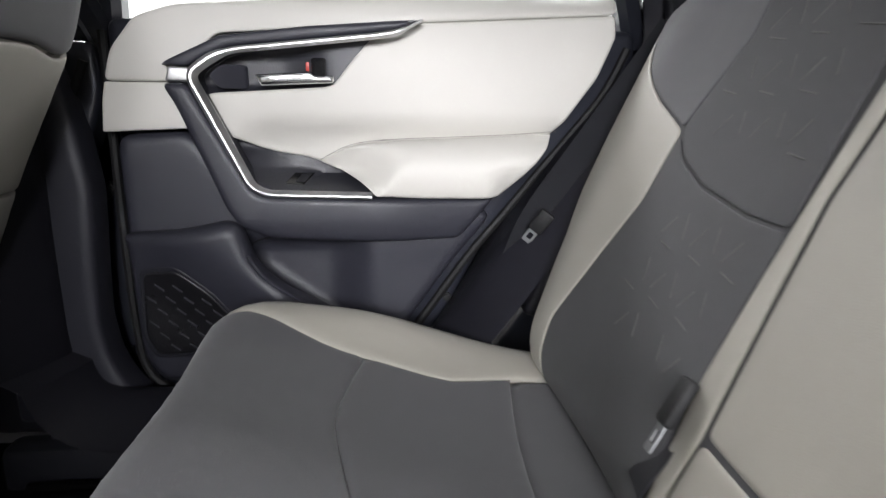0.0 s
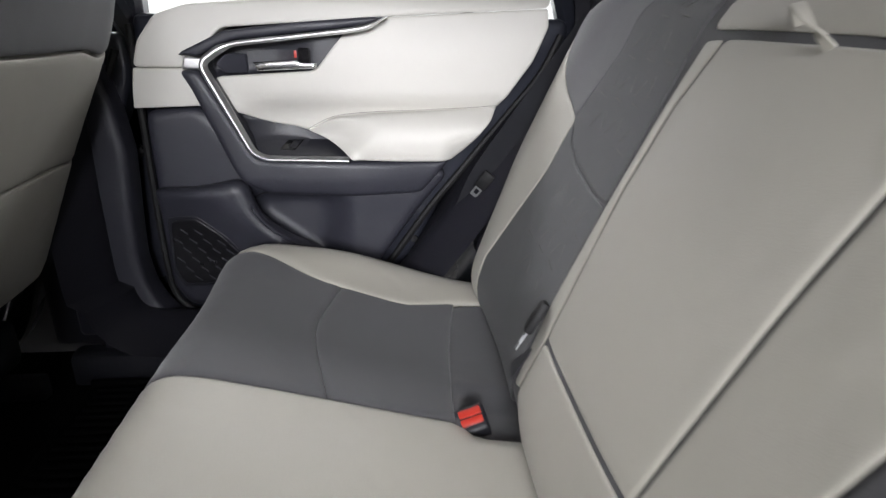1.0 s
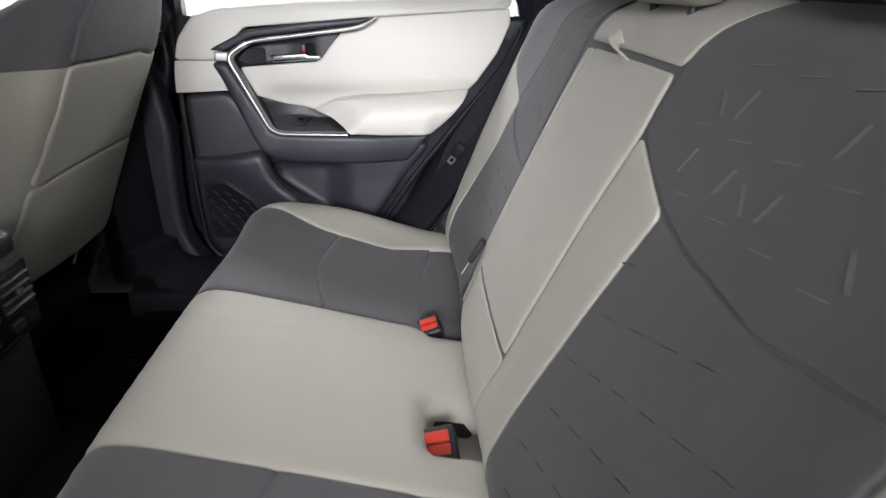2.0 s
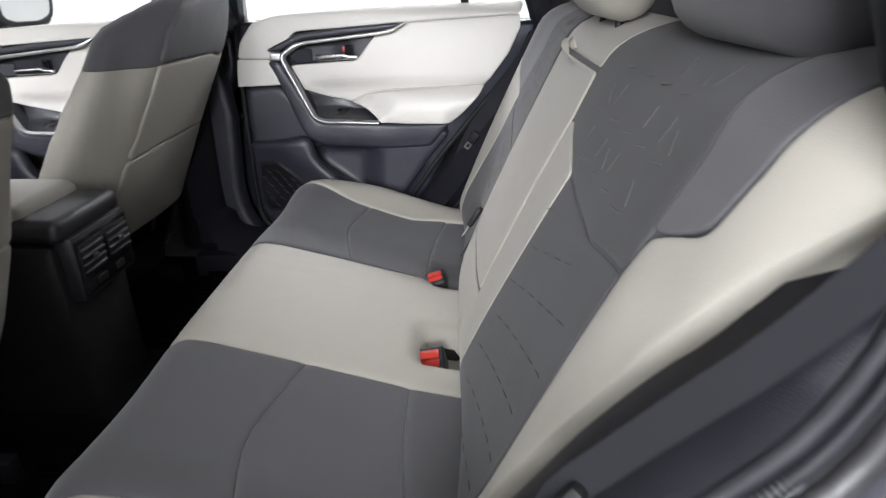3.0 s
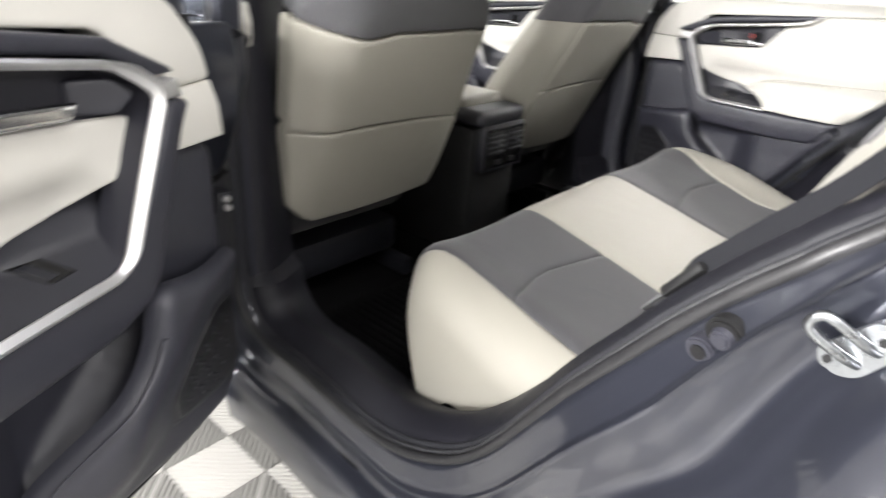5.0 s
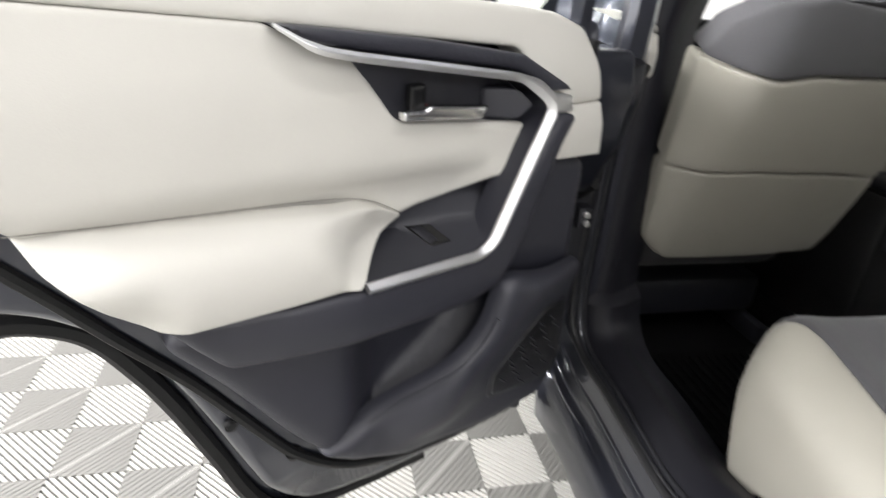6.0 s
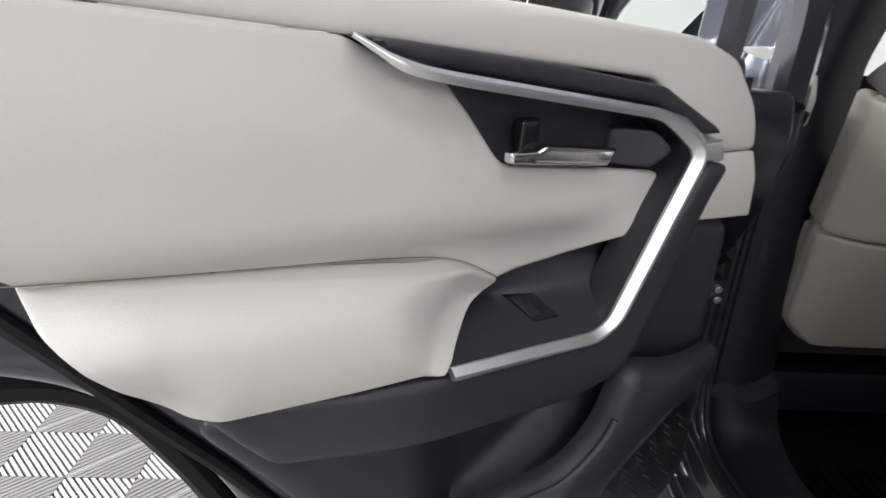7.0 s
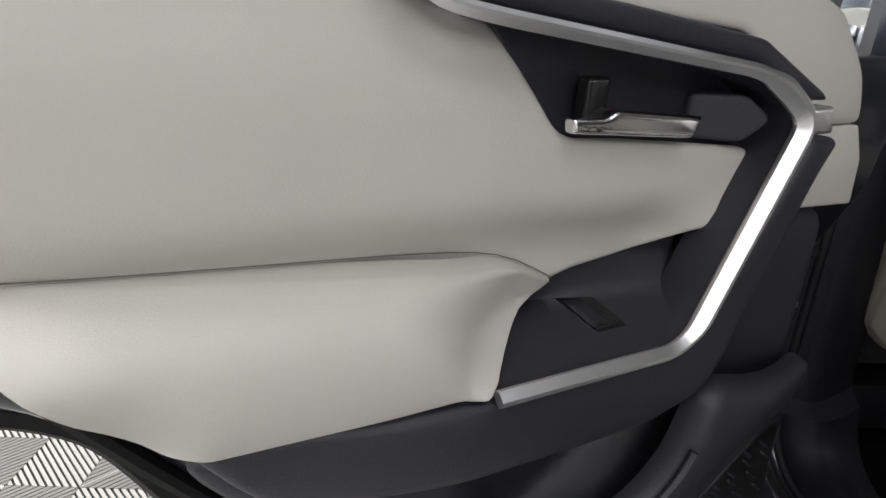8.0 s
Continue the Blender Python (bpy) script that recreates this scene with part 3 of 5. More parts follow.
    def base_depth(x, z):
        """The recessed panel behind the pocket, deepest in the well over its lip."""
        well = smoothstep(0.66, 0.70, z + 0.75 * (x - 0.03)) * smoothstep(0.77, 0.735, z) * smoothstep(-0.03, 0.02, x) * smoothstep(0.21, 0.12, x)
        return 0.708 + 0.042 * well - 0.004 * smoothstep(0.70, 0.76, z) * smoothstep(0.10, 0.25, x)

    def low_depth(x, z):
        """The bulge that carries the loudspeaker: proud at the pocket's lip, drawn back towards the hinge."""
        reach = 0.010 + 0.052 * smoothstep(0.165, 0.050, x) * (0.10 + 0.90 * smoothstep(0.53, 0.735, z + 0.9 * x))
        return 0.704 - reach * smoothstep(0.49, 0.60, z)

    low = [(-0.186, 0.555), (-0.165, 0.508), (-0.05, 0.494), (0.10, 0.505), (0.18, 0.536), (0.238, 0.585), (0.268, 0.622), (0.305, 0.675), (0.350, 0.738), (0.402, 0.80), (0.30, 0.84), (-0.02, 0.86), (-0.085, 0.934),
           (-0.192, 0.924), (-0.190, 0.75)]
    padded("lower_panel", rounded(low, 0.025), lay(base_depth), PLASTIC_SOFT, thing, "charcoal grained lower door panel", step=0.014, r=0.02, sink=0.014, thick=0.045)
    bulge = [(-0.188, 0.772)] + pocket_edge[1:-1] + [(0.185, 0.540), (0.10, 0.508), (-0.05, 0.497), (-0.160, 0.511), (-0.184, 0.557), (-0.188, 0.70)]
    padded("pocket_wall", rounded(bulge, 0.012), lay(low_depth), PLASTIC_SOFT, thing, "charcoal bulge with the loudspeaker and map pocket", step=0.012, r=0.022, sink=0.020, thick=0.03)

    # upper beige panel, the roll along the sill, and the padded armrest
    def up_depth(x, z):
        return 0.700 + 0.016 * smoothstep(1.02, 1.13, z) + 0.025 * smoothstep(0.958, 0.915, z) * (1 - 1.3 * smoothstep(0.05, -0.04, x) * smoothstep(0.985, 0.955, z)) + 0.009 * smoothstep(-0.10, -0.22, x)

    def front_depth(x, z):
        return 0.692 + 0.008 * smoothstep(0.97, 1.005, z) + 0.009 * smoothstep(-0.10, -0.22, x)
    padded("upper_panel", rounded([(0.278, 1.099), (0.243, 1.084), (0.203, 1.076), (0.192, 1.068), (0.1755, 1.046), (0.150, 1.0135), (0.142, 1.0055), (0.130, 1.0008), (0.049, 0.9955), (-0.038, 0.990), (-0.060, 0.982), (-0.075, 0.963), (-0.075, 0.946), (-0.060, 0.937),
                                   (-0.036, 0.930), (-0.0189, 0.9247), (-0.0056, 0.9203), (0.0065, 0.9150), (0.0265, 0.9060), (0.0513, 0.8988), (0.0946, 0.892), (0.114, 0.886), (0.15, 0.874), (0.21, 0.86), (0.30, 0.85), (0.36, 0.838), (0.402, 0.838), (0.428, 0.856), (0.463, 0.898), (0.512, 0.953), (0.56, 1.02), (0.59, 1.085), (0.588, 1.118)], 0.006),
           lay(up_depth), BEIGE, thing, "beige soft-touch upper door panel", step=0.015, r=0.006, sink=0.004, thick=0.03)
    padded("front_panel", rounded([(-0.205, 0.930), (-0.067, 0.937), (-0.084, 0.973), (-0.101, 1.004), (-0.198, 1.004)], 0.004),
           lay(front_depth), BEIGE, thing, "beige front piece of the door panel", step=0.015, r=0.005, sink=0.003, thick=0.03)

    def sill_depth(x, z):
        return up_depth(x, z) + 0.045 * smoothstep(1.112, 1.160, z) ** 1.5
    padded("sill_roll", rounded([(-0.198, 1.0052), (-0.10, 1.0052), (-0.03, 1.077), (0.28, 1.0998), (0.588, 1.1188), (0.60, 1.150), (0.30, 1.142), (0.10, 1.132), (-0.09, 1.117), (-0.15, 1.098), (-0.185, 1.052)], 0.012),
           lay(sill_depth), BEIGE, thing, "beige padded window sill roll", step=0.012, r=0.008, sink=0.004, thick=0.05)

    pad_front = [(0.100, 0.888), (0.114, 0.885), (0.132, 0.878), (0.151, 0.872), (0.165, 0.866), (0.184, 0.856), (0.197, 0.847), (0.206, 0.839)]

    def arm_depth(x, z):
        full = float(np.interp(z, [0.826, 0.836, 0.850, 0.870, 0.888, 0.900, 0.909, 0.916, 0.923, 0.929, 0.937], [0.670, 0.662, 0.657, 0.655, 0.658, 0.664, 0.671, 0.680, 0.693, 0.704, 0.716]))
        nose = float(np.interp(z, [0.839, 0.847, 0.856, 0.866, 0.872, 0.878, 0.885, 0.93], [0.652, 0.658, 0.675, 0.697, 0.710, 0.719, 0.722, 0.728]))
        run = np.array(pad_front)
        near = float(edge_distance(np.array([[x, z]]), np.concatenate([run, run[::-1]]))[0])
        d = nose + (full - nose) * smoothstep(-0.004, float(np.interp(z, [0.845, 0.90], [0.020, 0.085])), near)
        return d + 0.030 * smoothstep(0.375, 0.43, x) * smoothstep(0.90, 0.83, z) + 0.012 * smoothstep(0.42, 0.50, x)
    padded("armrest", rounded([(0.2065, 0.8375), (0.28, 0.833), (0.343, 0.8325), (0.38, 0.832), (0.402, 0.834), (0.425, 0.852), (0.455, 0.884), (0.480, 0.910), (0.497, 0.934), (0.427, 0.929), (0.332, 0.924), (0.238, 0.9195), (0.183, 0.914), (0.160, 0.908), (0.140, 0.898),
                               (0.116, 0.8855), (0.132, 0.8785), (0.151, 0.8725), (0.165, 0.8665), (0.184, 0.8565), (0.197, 0.8475)], 0.006),
           lay(arm_depth), BEIGE, thing, "beige padded armrest", step=0.009, r=0.005, sink=0.003, thick=0.03)

    # crease shadow over the pad, drawn as a thin brown-grey line
    crease = curve_points([at(x, up_depth(x, z) - 0.0012, z) for x, z in ((0.500, 0.9365), (0.427, 0.9305), (0.332, 0.9255), (0.238, 0.921), (0.183, 0.9155), (0.158, 0.909), (0.138, 0.8995), (0.117, 0.8875))], 0.02)
    sweep("armrest_seam_shadow", crease, ring(0.0005, 6), SEAM_SHADOW, thing, "drawn shadow line of the seam over the armrest pad", up=(0, 1, 0))

    # the dark trim over, and the bracket round, the grip
    padded("trim_blade", rounded([(0.278, 1.100), (0.243, 1.086), (0.206, 1.080), (-0.005, 1.056), (-0.03, 1.047), (-0.068, 1.028), (-0.106, 1.0285), (-0.099, 1.035), (-0.029, 1.0675), (-0.020, 1.072), (0.11, 1.088), (0.245, 1.099)], 0.004),
           lay(0.682), PLASTIC_SOFT, thing, "charcoal soft-grained trim blade", step=0.012, r=0.007, sink=0.006, thick=0.03)
    padded("bracket", rounded([(-0.066, 1.004), (-0.101, 1.003), (-0.083, 0.971), (-0.062, 0.918), (-0.042, 0.869), (-0.0222, 0.818), (-0.003, 0.789), (0.04, 0.769), (0.20, 0.763), (0.342, 0.763), (0.365, 0.79), (0.400, 0.831),
                               (0.372, 0.8295), (0.28, 0.831), (0.205, 0.834), (0.04, 0.838), (0.022, 0.843)], 0.012),
           lay(lambda x, z: 0.659 + 0.006 * smoothstep(0.80, 0.765, z) - 0.003 * smoothstep(0.02, 0.10, x) + 0.032 * smoothstep(0.2, 0.42, x)), PLASTIC_SOFT, thing, "charcoal door pull bracket", step=0.012, r=0.012, sink=0.009, thick=0.04)
    chrome_run = [at(*q) for q in rounded_run([(0.279, 0.686, 1.1005), (0.243, 0.678, 1.0805), (0.205, 0.675, 1.0745), (0.0, 0.669, 1.0505), (-0.026, 0.668, 1.041), (-0.061, 0.666, 1.0165),
                                              (0.019, 0.661, 0.853), (0.042, 0.658, 0.842), (0.201, 0.653, 0.8395)], 0.016)]
    lean = -side * radians(48)
    strip_face = [(c * math.cos(lean) + d * math.sin(lean), d * math.cos(lean) - c * math.sin(lean)) for c, d in bar(0.0150, 0.011, 0.2)]
    sweep("grip_strip", chrome_run, strip_face, SATIN, thing, "satin silver strip round the grip", up=(0, 1, 0),
          scale=lambda f: float(np.interp(f, [0, 0.07, 0.40, 0.50, 0.72, 0.82, 1.0], [0.25, 0.58, 0.66, 1.0, 1.0, 0.80, 0.78])))
    hub = Vector(at(0.10, 0.0, 0.955))
    outer_row = [Vector(p) for p in chrome_run[6:]]
    rows = []
    for depth, draw in ((0.0, 0.0), (0.012, 0.002), (0.030, 0.003), (0.052, 0.003)):
        row = []
        for p in outer_row:
            d = hub - p
            d.y = 0
            q = p + d.normalized() * draw
            row.append((q.x, q.y + side * depth, q.z))
        rows.append(row)
    loft("grip_wall", rows, PLASTIC_SOFT, thing, "charcoal inner wall of the grip", closed=False, angle=60)
    padded("strip_end", rounded([(-0.052, 1.0245), (-0.090, 1.0265), (-0.096, 1.005), (-0.062, 1.0045)], 0.004), lay(0.667), SATIN, thing, "satin silver strip end", step=0.01, r=0.004, sink=0.003, thick=0.02)

    # handle bowl, lever and lock
    def bowl_depth(x, z):
        return 0.7045 + 0.0175 * smoothstep(0.15, 0.06, x) * smoothstep(0.988, 1.000, z) * smoothstep(1.062, 1.045, z)
    padded("handle_bowl", rounded([(0.206, 1.078), (0.192, 1.064), (0.150, 1.006), (0.132, 0.995), (-0.030, 0.986), (-0.058, 0.984), (-0.070, 1.000), (-0.066, 1.016), (-0.02, 1.043), (0.002, 1.05)], 0.004),
           lay(bowl_depth), PLASTIC_MID, thing, "black recessed handle bowl", step=0.008, r=0.003, sink=0.001, thick=0.04)
    padded("bowl_cheek", rounded([(0.012, 1.031), (-0.022, 1.032), (-0.038, 1.015), (-0.024, 0.996), (0.012, 0.996)], 0.006), lay(lambda x, z: 0.724 - 0.75 * max(0.0, 0.022 - x)), PLASTIC_SOFT, thing,
           "grey inner cheek of the bowl", step=0.008, r=0.004, sink=0.002, thick=0.02)
    padded("lever", rounded([(0.145, 1.0175), (0.144, 1.007), (0.036, 1.0015), (0.027, 1.0175), (0.110, 1.0225), (0.118, 1.0178)], 0.003), lay(lambda x, z: 0.682 + 0.10 * max(0.0, 0.05 - x)), CHROME, thing,
           "bright chrome lever", step=0.008, r=0.005, sink=0.005, thick=0.010)
    padded("lock_button", rounded([(0.133, 1.043), (0.111, 1.0435), (0.111, 1.015), (0.1334, 1.016)], 0.004), lay(lambda x, z: 0.688 + 0.25 * (0.128 - x) * (x > 0.110)), GLOSS, thing, "glossy black lock rocker", step=0.006, r=0.003, sink=0.003, thick=0.012)
    block("lock_mark", (0.005, 0.0015, 0.013), at(0.1035, 0.7105, 1.031), RED, thing, "red unlocked mark", bevel=0.0004)

    # pull cup with the window switch
    def cup_depth(x, z):
        """A floor that slopes up from the strip to a crease, then an upright back."""
        zc = float(np.interp(x, [0.0, 0.056, 0.108, 0.15], [0.873, 0.870, 0.866, 0.864]))
        dc = float(np.interp(x, [0.0, 0.056, 0.108, 0.15], [0.708, 0.720, 0.732, 0.735]))
        return 0.656 + (dc - 0.656) * (z - 0.838) / (zc - 0.838) if z < zc else dc + (0.734 - dc) * min((z - zc) / 0.035, 1)
    padded("pull_cup", rounded([(-0.040, 0.940), (-0.020, 0.923), (0.015, 0.918), (0.063, 0.911), (0.090, 0.902), (0.120, 0.890), (0.140, 0.882), (0.160, 0.875), (0.176, 0.866), (0.192, 0.857), (0.204, 0.848), (0.210, 0.838), (0.05, 0.842), (0.022, 0.846)], 0.004),
           lay(cup_depth), PLASTIC_MID, thing, "black grained pull cup", step=0.006, r=0.003, sink=0.001, thick=0.03)
    sw = padded("switch_plate", rounded([(0.1085, 0.8665), (0.078, 0.8685), (0.064, 0.8535), (0.093, 0.8515)], 0.002), lay(lambda x, z: cup_depth(x, z) - 0.0015), GLOSS, thing, "glossy black window switch plate", step=0.006, r=0.002, sink=0.001, thick=0.006)
    padded("rocker", rounded([(0.103, 0.8645), (0.088, 0.8655), (0.079, 0.8555), (0.094, 0.8545)], 0.002), lay(lambda x, z: cup_depth(x, z) - 0.0045 - 0.003 * (x > 0.09)), PLASTIC, sw, step=0.005, r=0.003, sink=0.002, thick=0.006)

    rod("frame_hole", at(0.252, 0.760, 0.556), at(0.252, 0.7455, 0.556), 0.011, RUBBER, thing, "black plug in the door frame", n=16, bevel=0.002)
    rod("frame_hole", at(0.330, 0.760, 0.640), at(0.330, 0.7445, 0.640), 0.008, RUBBER, thing, "black plug in the door frame", n=16, bevel=0.002)
    # loudspeaker grille with raised dashes, and the map pocket behind it
    grille_poly = rounded([(-0.172, 0.718), (-0.108, 0.728), (-0.052, 0.684), (-0.012, 0.630), (-0.030, 0.565), (-0.160, 0.558), (-0.178, 0.60)], 0.015)
    padded("speaker_rim", grille_poly, lay(lambda x, z: low_depth(x, z) - 0.0015), PLASTIC, thing, "raised black rim of the loudspeaker", step=0.012, r=0.006, sink=0.004, thick=0.008)
    inner_poly = np.array(grille_poly) * 0.9 + np.array(grille_poly).mean(0) * 0.1
    grille = padded("speaker_grille", inner_poly, lay(lambda x, z: low_depth(x, z) - 0.0035), GRILLE, thing, "black dotted loudspeaker grille", step=0.012, r=0.004, sink=0.004, thick=0.006)
    bm = bmesh.new()
    k = 0
    for i in range(-8, 9):
        for j in range(-8, 9):
            x, z = -0.11 + i * 0.030 + (0.015 if j % 2 else 0), 0.645 + j * 0.021
            q = np.array([[x, z]])
            if not inside(q, inner_poly)[0] or edge_distance(q, inner_poly)[0] < 0.012:
                continue
            b = block_bm((0.018, 0.0025, 0.0028), 0.0006, Matrix.Translation(at(x, low_depth(x, z) - 0.005, z)) @ Matrix.Rotation(radians(38 * side), 4, "Y"), 1)
            me = bpy.data.meshes.new("tmp")
            b.to_mesh(me)
            bm.from_mesh(me)
            bpy.data.meshes.remove(me)
            b.free()
    tagged(part("grille_relief", bm, PLASTIC_MID, grille), kind="stuff")
    lip = curve_points([at(x, low_depth(x, z) + 0.002, z) for x, z in ((0.010, 0.748), (0.016, 0.735), (0.034, 0.712), (0.066, 0.6855), (0.100, 0.6595), (0.133, 0.632), (0.172, 0.605))], 0.008)
    sweep("pocket_lip", lip, bar(0.007, 0.008, 0.45), PLASTIC_SOFT, thing, "rounded charcoal pocket lip", up=(0, 1, 0), scale=lambda f: 1 - 0.7 * f)

    seam = curve_points([at(x, base_depth(x, z) - 0.0008, z) for x, z in ((0.062, 0.762), (0.040, 0.761), (0.020, 0.757), (0.004, 0.750), (-0.006, 0.741))], 0.006)
    sweep("pocket_seam", seam, ring(0.0011, 6), RUBBER, thing, "thin black seam over the map pocket", up=(0, 1, 0))

    # window frame and pane
    frame_run = curve_points([at(x, y, z) for x, y, z in ((-0.215, 0.80, 1.06), (-0.21, 0.795, 1.12), (-0.195, 0.765, 1.28), (-0.17, 0.73, 1.42), (-0.10, 0.71, 1.47), (0.15, 0.70, 1.475), (0.36, 0.705, 1.435), (0.50, 0.73, 1.34),
                                                   (0.60, 0.765, 1.21), (0.655, 0.80, 1.08))], 0.03)
    sweep("window_frame", frame_run, bar(0.045, 0.05, 0.25), PAINT, thing, "dark blue-grey window frame", up=(0, 1, 0))
    sweep("glass_channel", [Vector(p) + Vector((0, 0, 0)) for p in curve_points([at(0.44, 0.80, 1.10), at(0.435, 0.76, 1.25), at(0.43, 0.725, 1.40)], 0.05)], bar(0.022, 0.03, 0.2), RUBBER, thing,
          "black quarter-glass divider", up=(0, 1, 0))
    pane = padded("window_pane", rounded([(-0.195, 1.09), (-0.175, 1.40), (-0.09, 1.45), (0.15, 1.455), (0.35, 1.415), (0.48, 1.33), (0.58, 1.21), (0.63, 1.09)], 0.03),
                  lambda x, z, h: at(x, 0.815 - 0.10 * smoothstep(1.05, 1.5, z) - h, z), GLASS, thing, "clear window pane", step=0.08, r=0.01, sink=0.0, thick=0.004)
    pane.visible_shadow = False
    return thing


def rounded_run(pts, r, k=4):
    """An open run with rounded corners."""
    p = np.array(pts, float)
    out = [p[0]]
    for i in range(1, len(p) - 1):
        a, b, c = p[i - 1], p[i], p[i + 1]
        u, v = a - b, c - b
        lu, lv = np.linalg.norm(u), np.linalg.norm(v)
        d = min(r, 0.45 * lu, 0.45 * lv)
        s, e = b + u / lu * d, b + v / lv * d
        for j in range(k + 1):
            t = j / k
            out.append((1 - t) ** 2 * s + 2 * t * (1 - t) * b + t * t * e)
    out.append(p[-1])
    return out


door("rear_door_open", "open rear car door with beige panel and silver grip strip", -1, rz=-DOOR_OPEN)
door("rear_door_closed", "closed rear car door with beige panel and silver grip strip", 1)
door("front_driver_door", "closed front driver door with beige panel", -1, dx=-0.865, dz=-0.035)
door("front_door_closed", "closed front passenger door with beige panel and silver strip", 1, dx=-0.865, dz=-0.035)

# rear bench --------------------------------------------------------------------
CUSHION = curve_points([(0.52, 0.590), (0.40, 0.610), (0.30, 0.632), (0.20, 0.655), (0.10, 0.677), (0.045, 0.688), (0.005, 0.689), (-0.024, 0.672), (-0.036, 0.63), (-0.026, 0.56), (0.010, 0.46)], 0.004)
CUSHION_RUN = np.concatenate([[0], np.cumsum(np.linalg.norm(np.diff(CUSHION, axis=0), axis=1))])


def cushion_at(u, v, h):
    """u: run from the back over the front edge, v: run across, h: height off the skin."""
    x, z = (float(np.interp(u, CUSHION_RUN, CUSHION[:, k])) for k in (0, 1))
    x2, z2 = (float(np.interp(u + 0.01, CUSHION_RUN, CUSHION[:, k])) for k in (0, 1))
    x1, z1 = (float(np.interp(u - 0.01, CUSHION_RUN, CUSHION[:, k])) for k in (0, 1))
    tx, tz = x2 - x1, z2 - z1
    ln = math.hypot(tx, tz) + 1e-9
    nx, nz = tz / ln, -tx / ln
    if nz < -0.2 or (nx > 0.3):
        nx, nz = -nx, -nz
    s, a = (1 if v >= 0 else -1), abs(v)
    r = 0.085
    if a <= 0.555:
        y, dz, ny, keep = a, 0.0, 0.0, 1.0
    elif a <= 0.555 + r * math.pi / 2:
        t = (a - 0.555) / r
        y, dz, ny, keep = 0.555 + r * math.sin(t), -r * (1 - math.cos(t)), math.sin(t), math.cos(t)
    else:
        y, dz, ny, keep = 0.555 + r, -r - (a - 0.555 - r * math.pi / 2), 1.0, 0.0
    swell = 0.012 * math.exp(-((a - 0.54) / 0.05) ** 2) - 0.006 * math.exp(-((a - 0.36) / 0.12) ** 2)
    if v > 0:
        swell += 0.017 * math.exp(-((a - 0.565) / 0.06) ** 2) * math.exp(-((x - 0.20) / 0.14) ** 2)
    swell -= 0.050 * smoothstep(0.17, 0.12, u) * max(smoothstep(0.062, 0.040, abs(v + 0.114)), 0.35 * smoothstep(0.058, 0.038, abs(v - 0.158)))
    corner = 0.07 * max(0.0, (y - 0.44) / 0.20) ** 2 * smoothstep(0.25, 0.52, u)
    corner += 0.42 * max(0.0, -dz - 0.03) * smoothstep(0.33, 0.55, u)
    return (x + corner + nx * (h + swell) * keep, s * (y + ny * h), z + dz + nz * (h + swell) * keep)


def cu(x):
    """The run u at which the bench's top reaches x."""
    return float(np.interp(-x, -CUSHION[:140, 0], CUSHION_RUN[:140]))


UMAX = float(CUSHION_RUN[-1]) - 0.005
rear_bench = tagged(empty("rear_bench_seat", (0.2, 0, 0.42)), "beige and grey cloth rear bench seat with split backrest", "car seat")
OFF = Vector((0.2, 0, 0.42))


def on_cushion(u, v, h):
    return Vector(cushion_at(u, v, h)) - OFF


def bench_piece(name, outline, mat, label="", r=0.013, sink=0.005):
    return padded(name, outline, on_cushion, mat, rear_bench, label, step=0.018, r=r, sink=sink, thick=0.03)


def side_line(s, us):
    """The line between cloth and bolster on the side s."""
    run = [0, cu(0.40), cu(0.30), cu(0.15), cu(0.03), UMAX]
    return [(u, s * float(np.interp(u, run, [0.50, 0.485, 0.450, 0.478, 0.528, 0.60] if s > 0 else [0.57, 0.566, 0.560, 0.552, 0.548, 0.60]))) for u in us]


def inner_line(s, us):
    a, b = ((0.152, 0.130), (-0.226, -0.246))[s < 0]
    return [(u, float(np.interp(u, [0, cu(0.38), cu(0.0), UMAX], [b, b, a, a]))) for u in us]


for s in (1, -1):
    us = list(np.linspace(0.02, UMAX, 24))
    bolster = side_line(s, us) + [(UMAX, s * 0.86), (0.5 * UMAX, s * 0.86), (0.22, s * 0.76), (0.02, s * 0.62)]
    bench_piece("cushion_bolster", bolster, BEIGE_SEAT, "beige upholstered side bolster")
    mid_f = [(cu(0.165 + 0.03 * abs(f - 0.55) ** 1.3 / 0.4), f) for f in np.linspace(0, 1, 9)]

    def across(line_u, f):
        a, b = inner_line(s, [line_u])[0][1], side_line(s, [line_u])[0][1]
        return a + (b - a) * f
    front_edge = [(u, across(u, f)) for u, f in mid_f]
    rear_edge = [(cu(0.362 + 0.03 * f * f), across(cu(0.37), f)) for f in np.linspace(0, 1, 6)]
    ua = [u for u in np.linspace(front_edge[0][0], UMAX, 16)]
    ub = [u for u in np.linspace(front_edge[-1][0], UMAX, 16)]
    bench_piece("cushion_front", inner_line(s, ua) + side_line(s, ub)[::-1] + front_edge[1:-1][::-1], GREY_CLOTH, "grey cloth seat front", sink=0.005)
    um = list(np.linspace(rear_edge[0][0], front_edge[0][0], 8))
    un = list(np.linspace(rear_edge[-1][0], front_edge[-1][0], 8))
    bench_piece("cushion_middle", inner_line(s, um) + front_edge[1:-1] + side_line(s, un)[::-1] + rear_edge[1:-1][::-1], GREY_CLOTH, "grey cloth seat middle", sink=0.005)
    bench_piece("cushion_rear", [(0.02, across(0.02, 0)), rear_edge[0]] + rear_edge[1:] + [(0.02, across(0.02, 1))], GREY_CLOTH, "grey cloth seat rear", sink=0.005)
us = list(np.linspace(0.02, UMAX, 24))
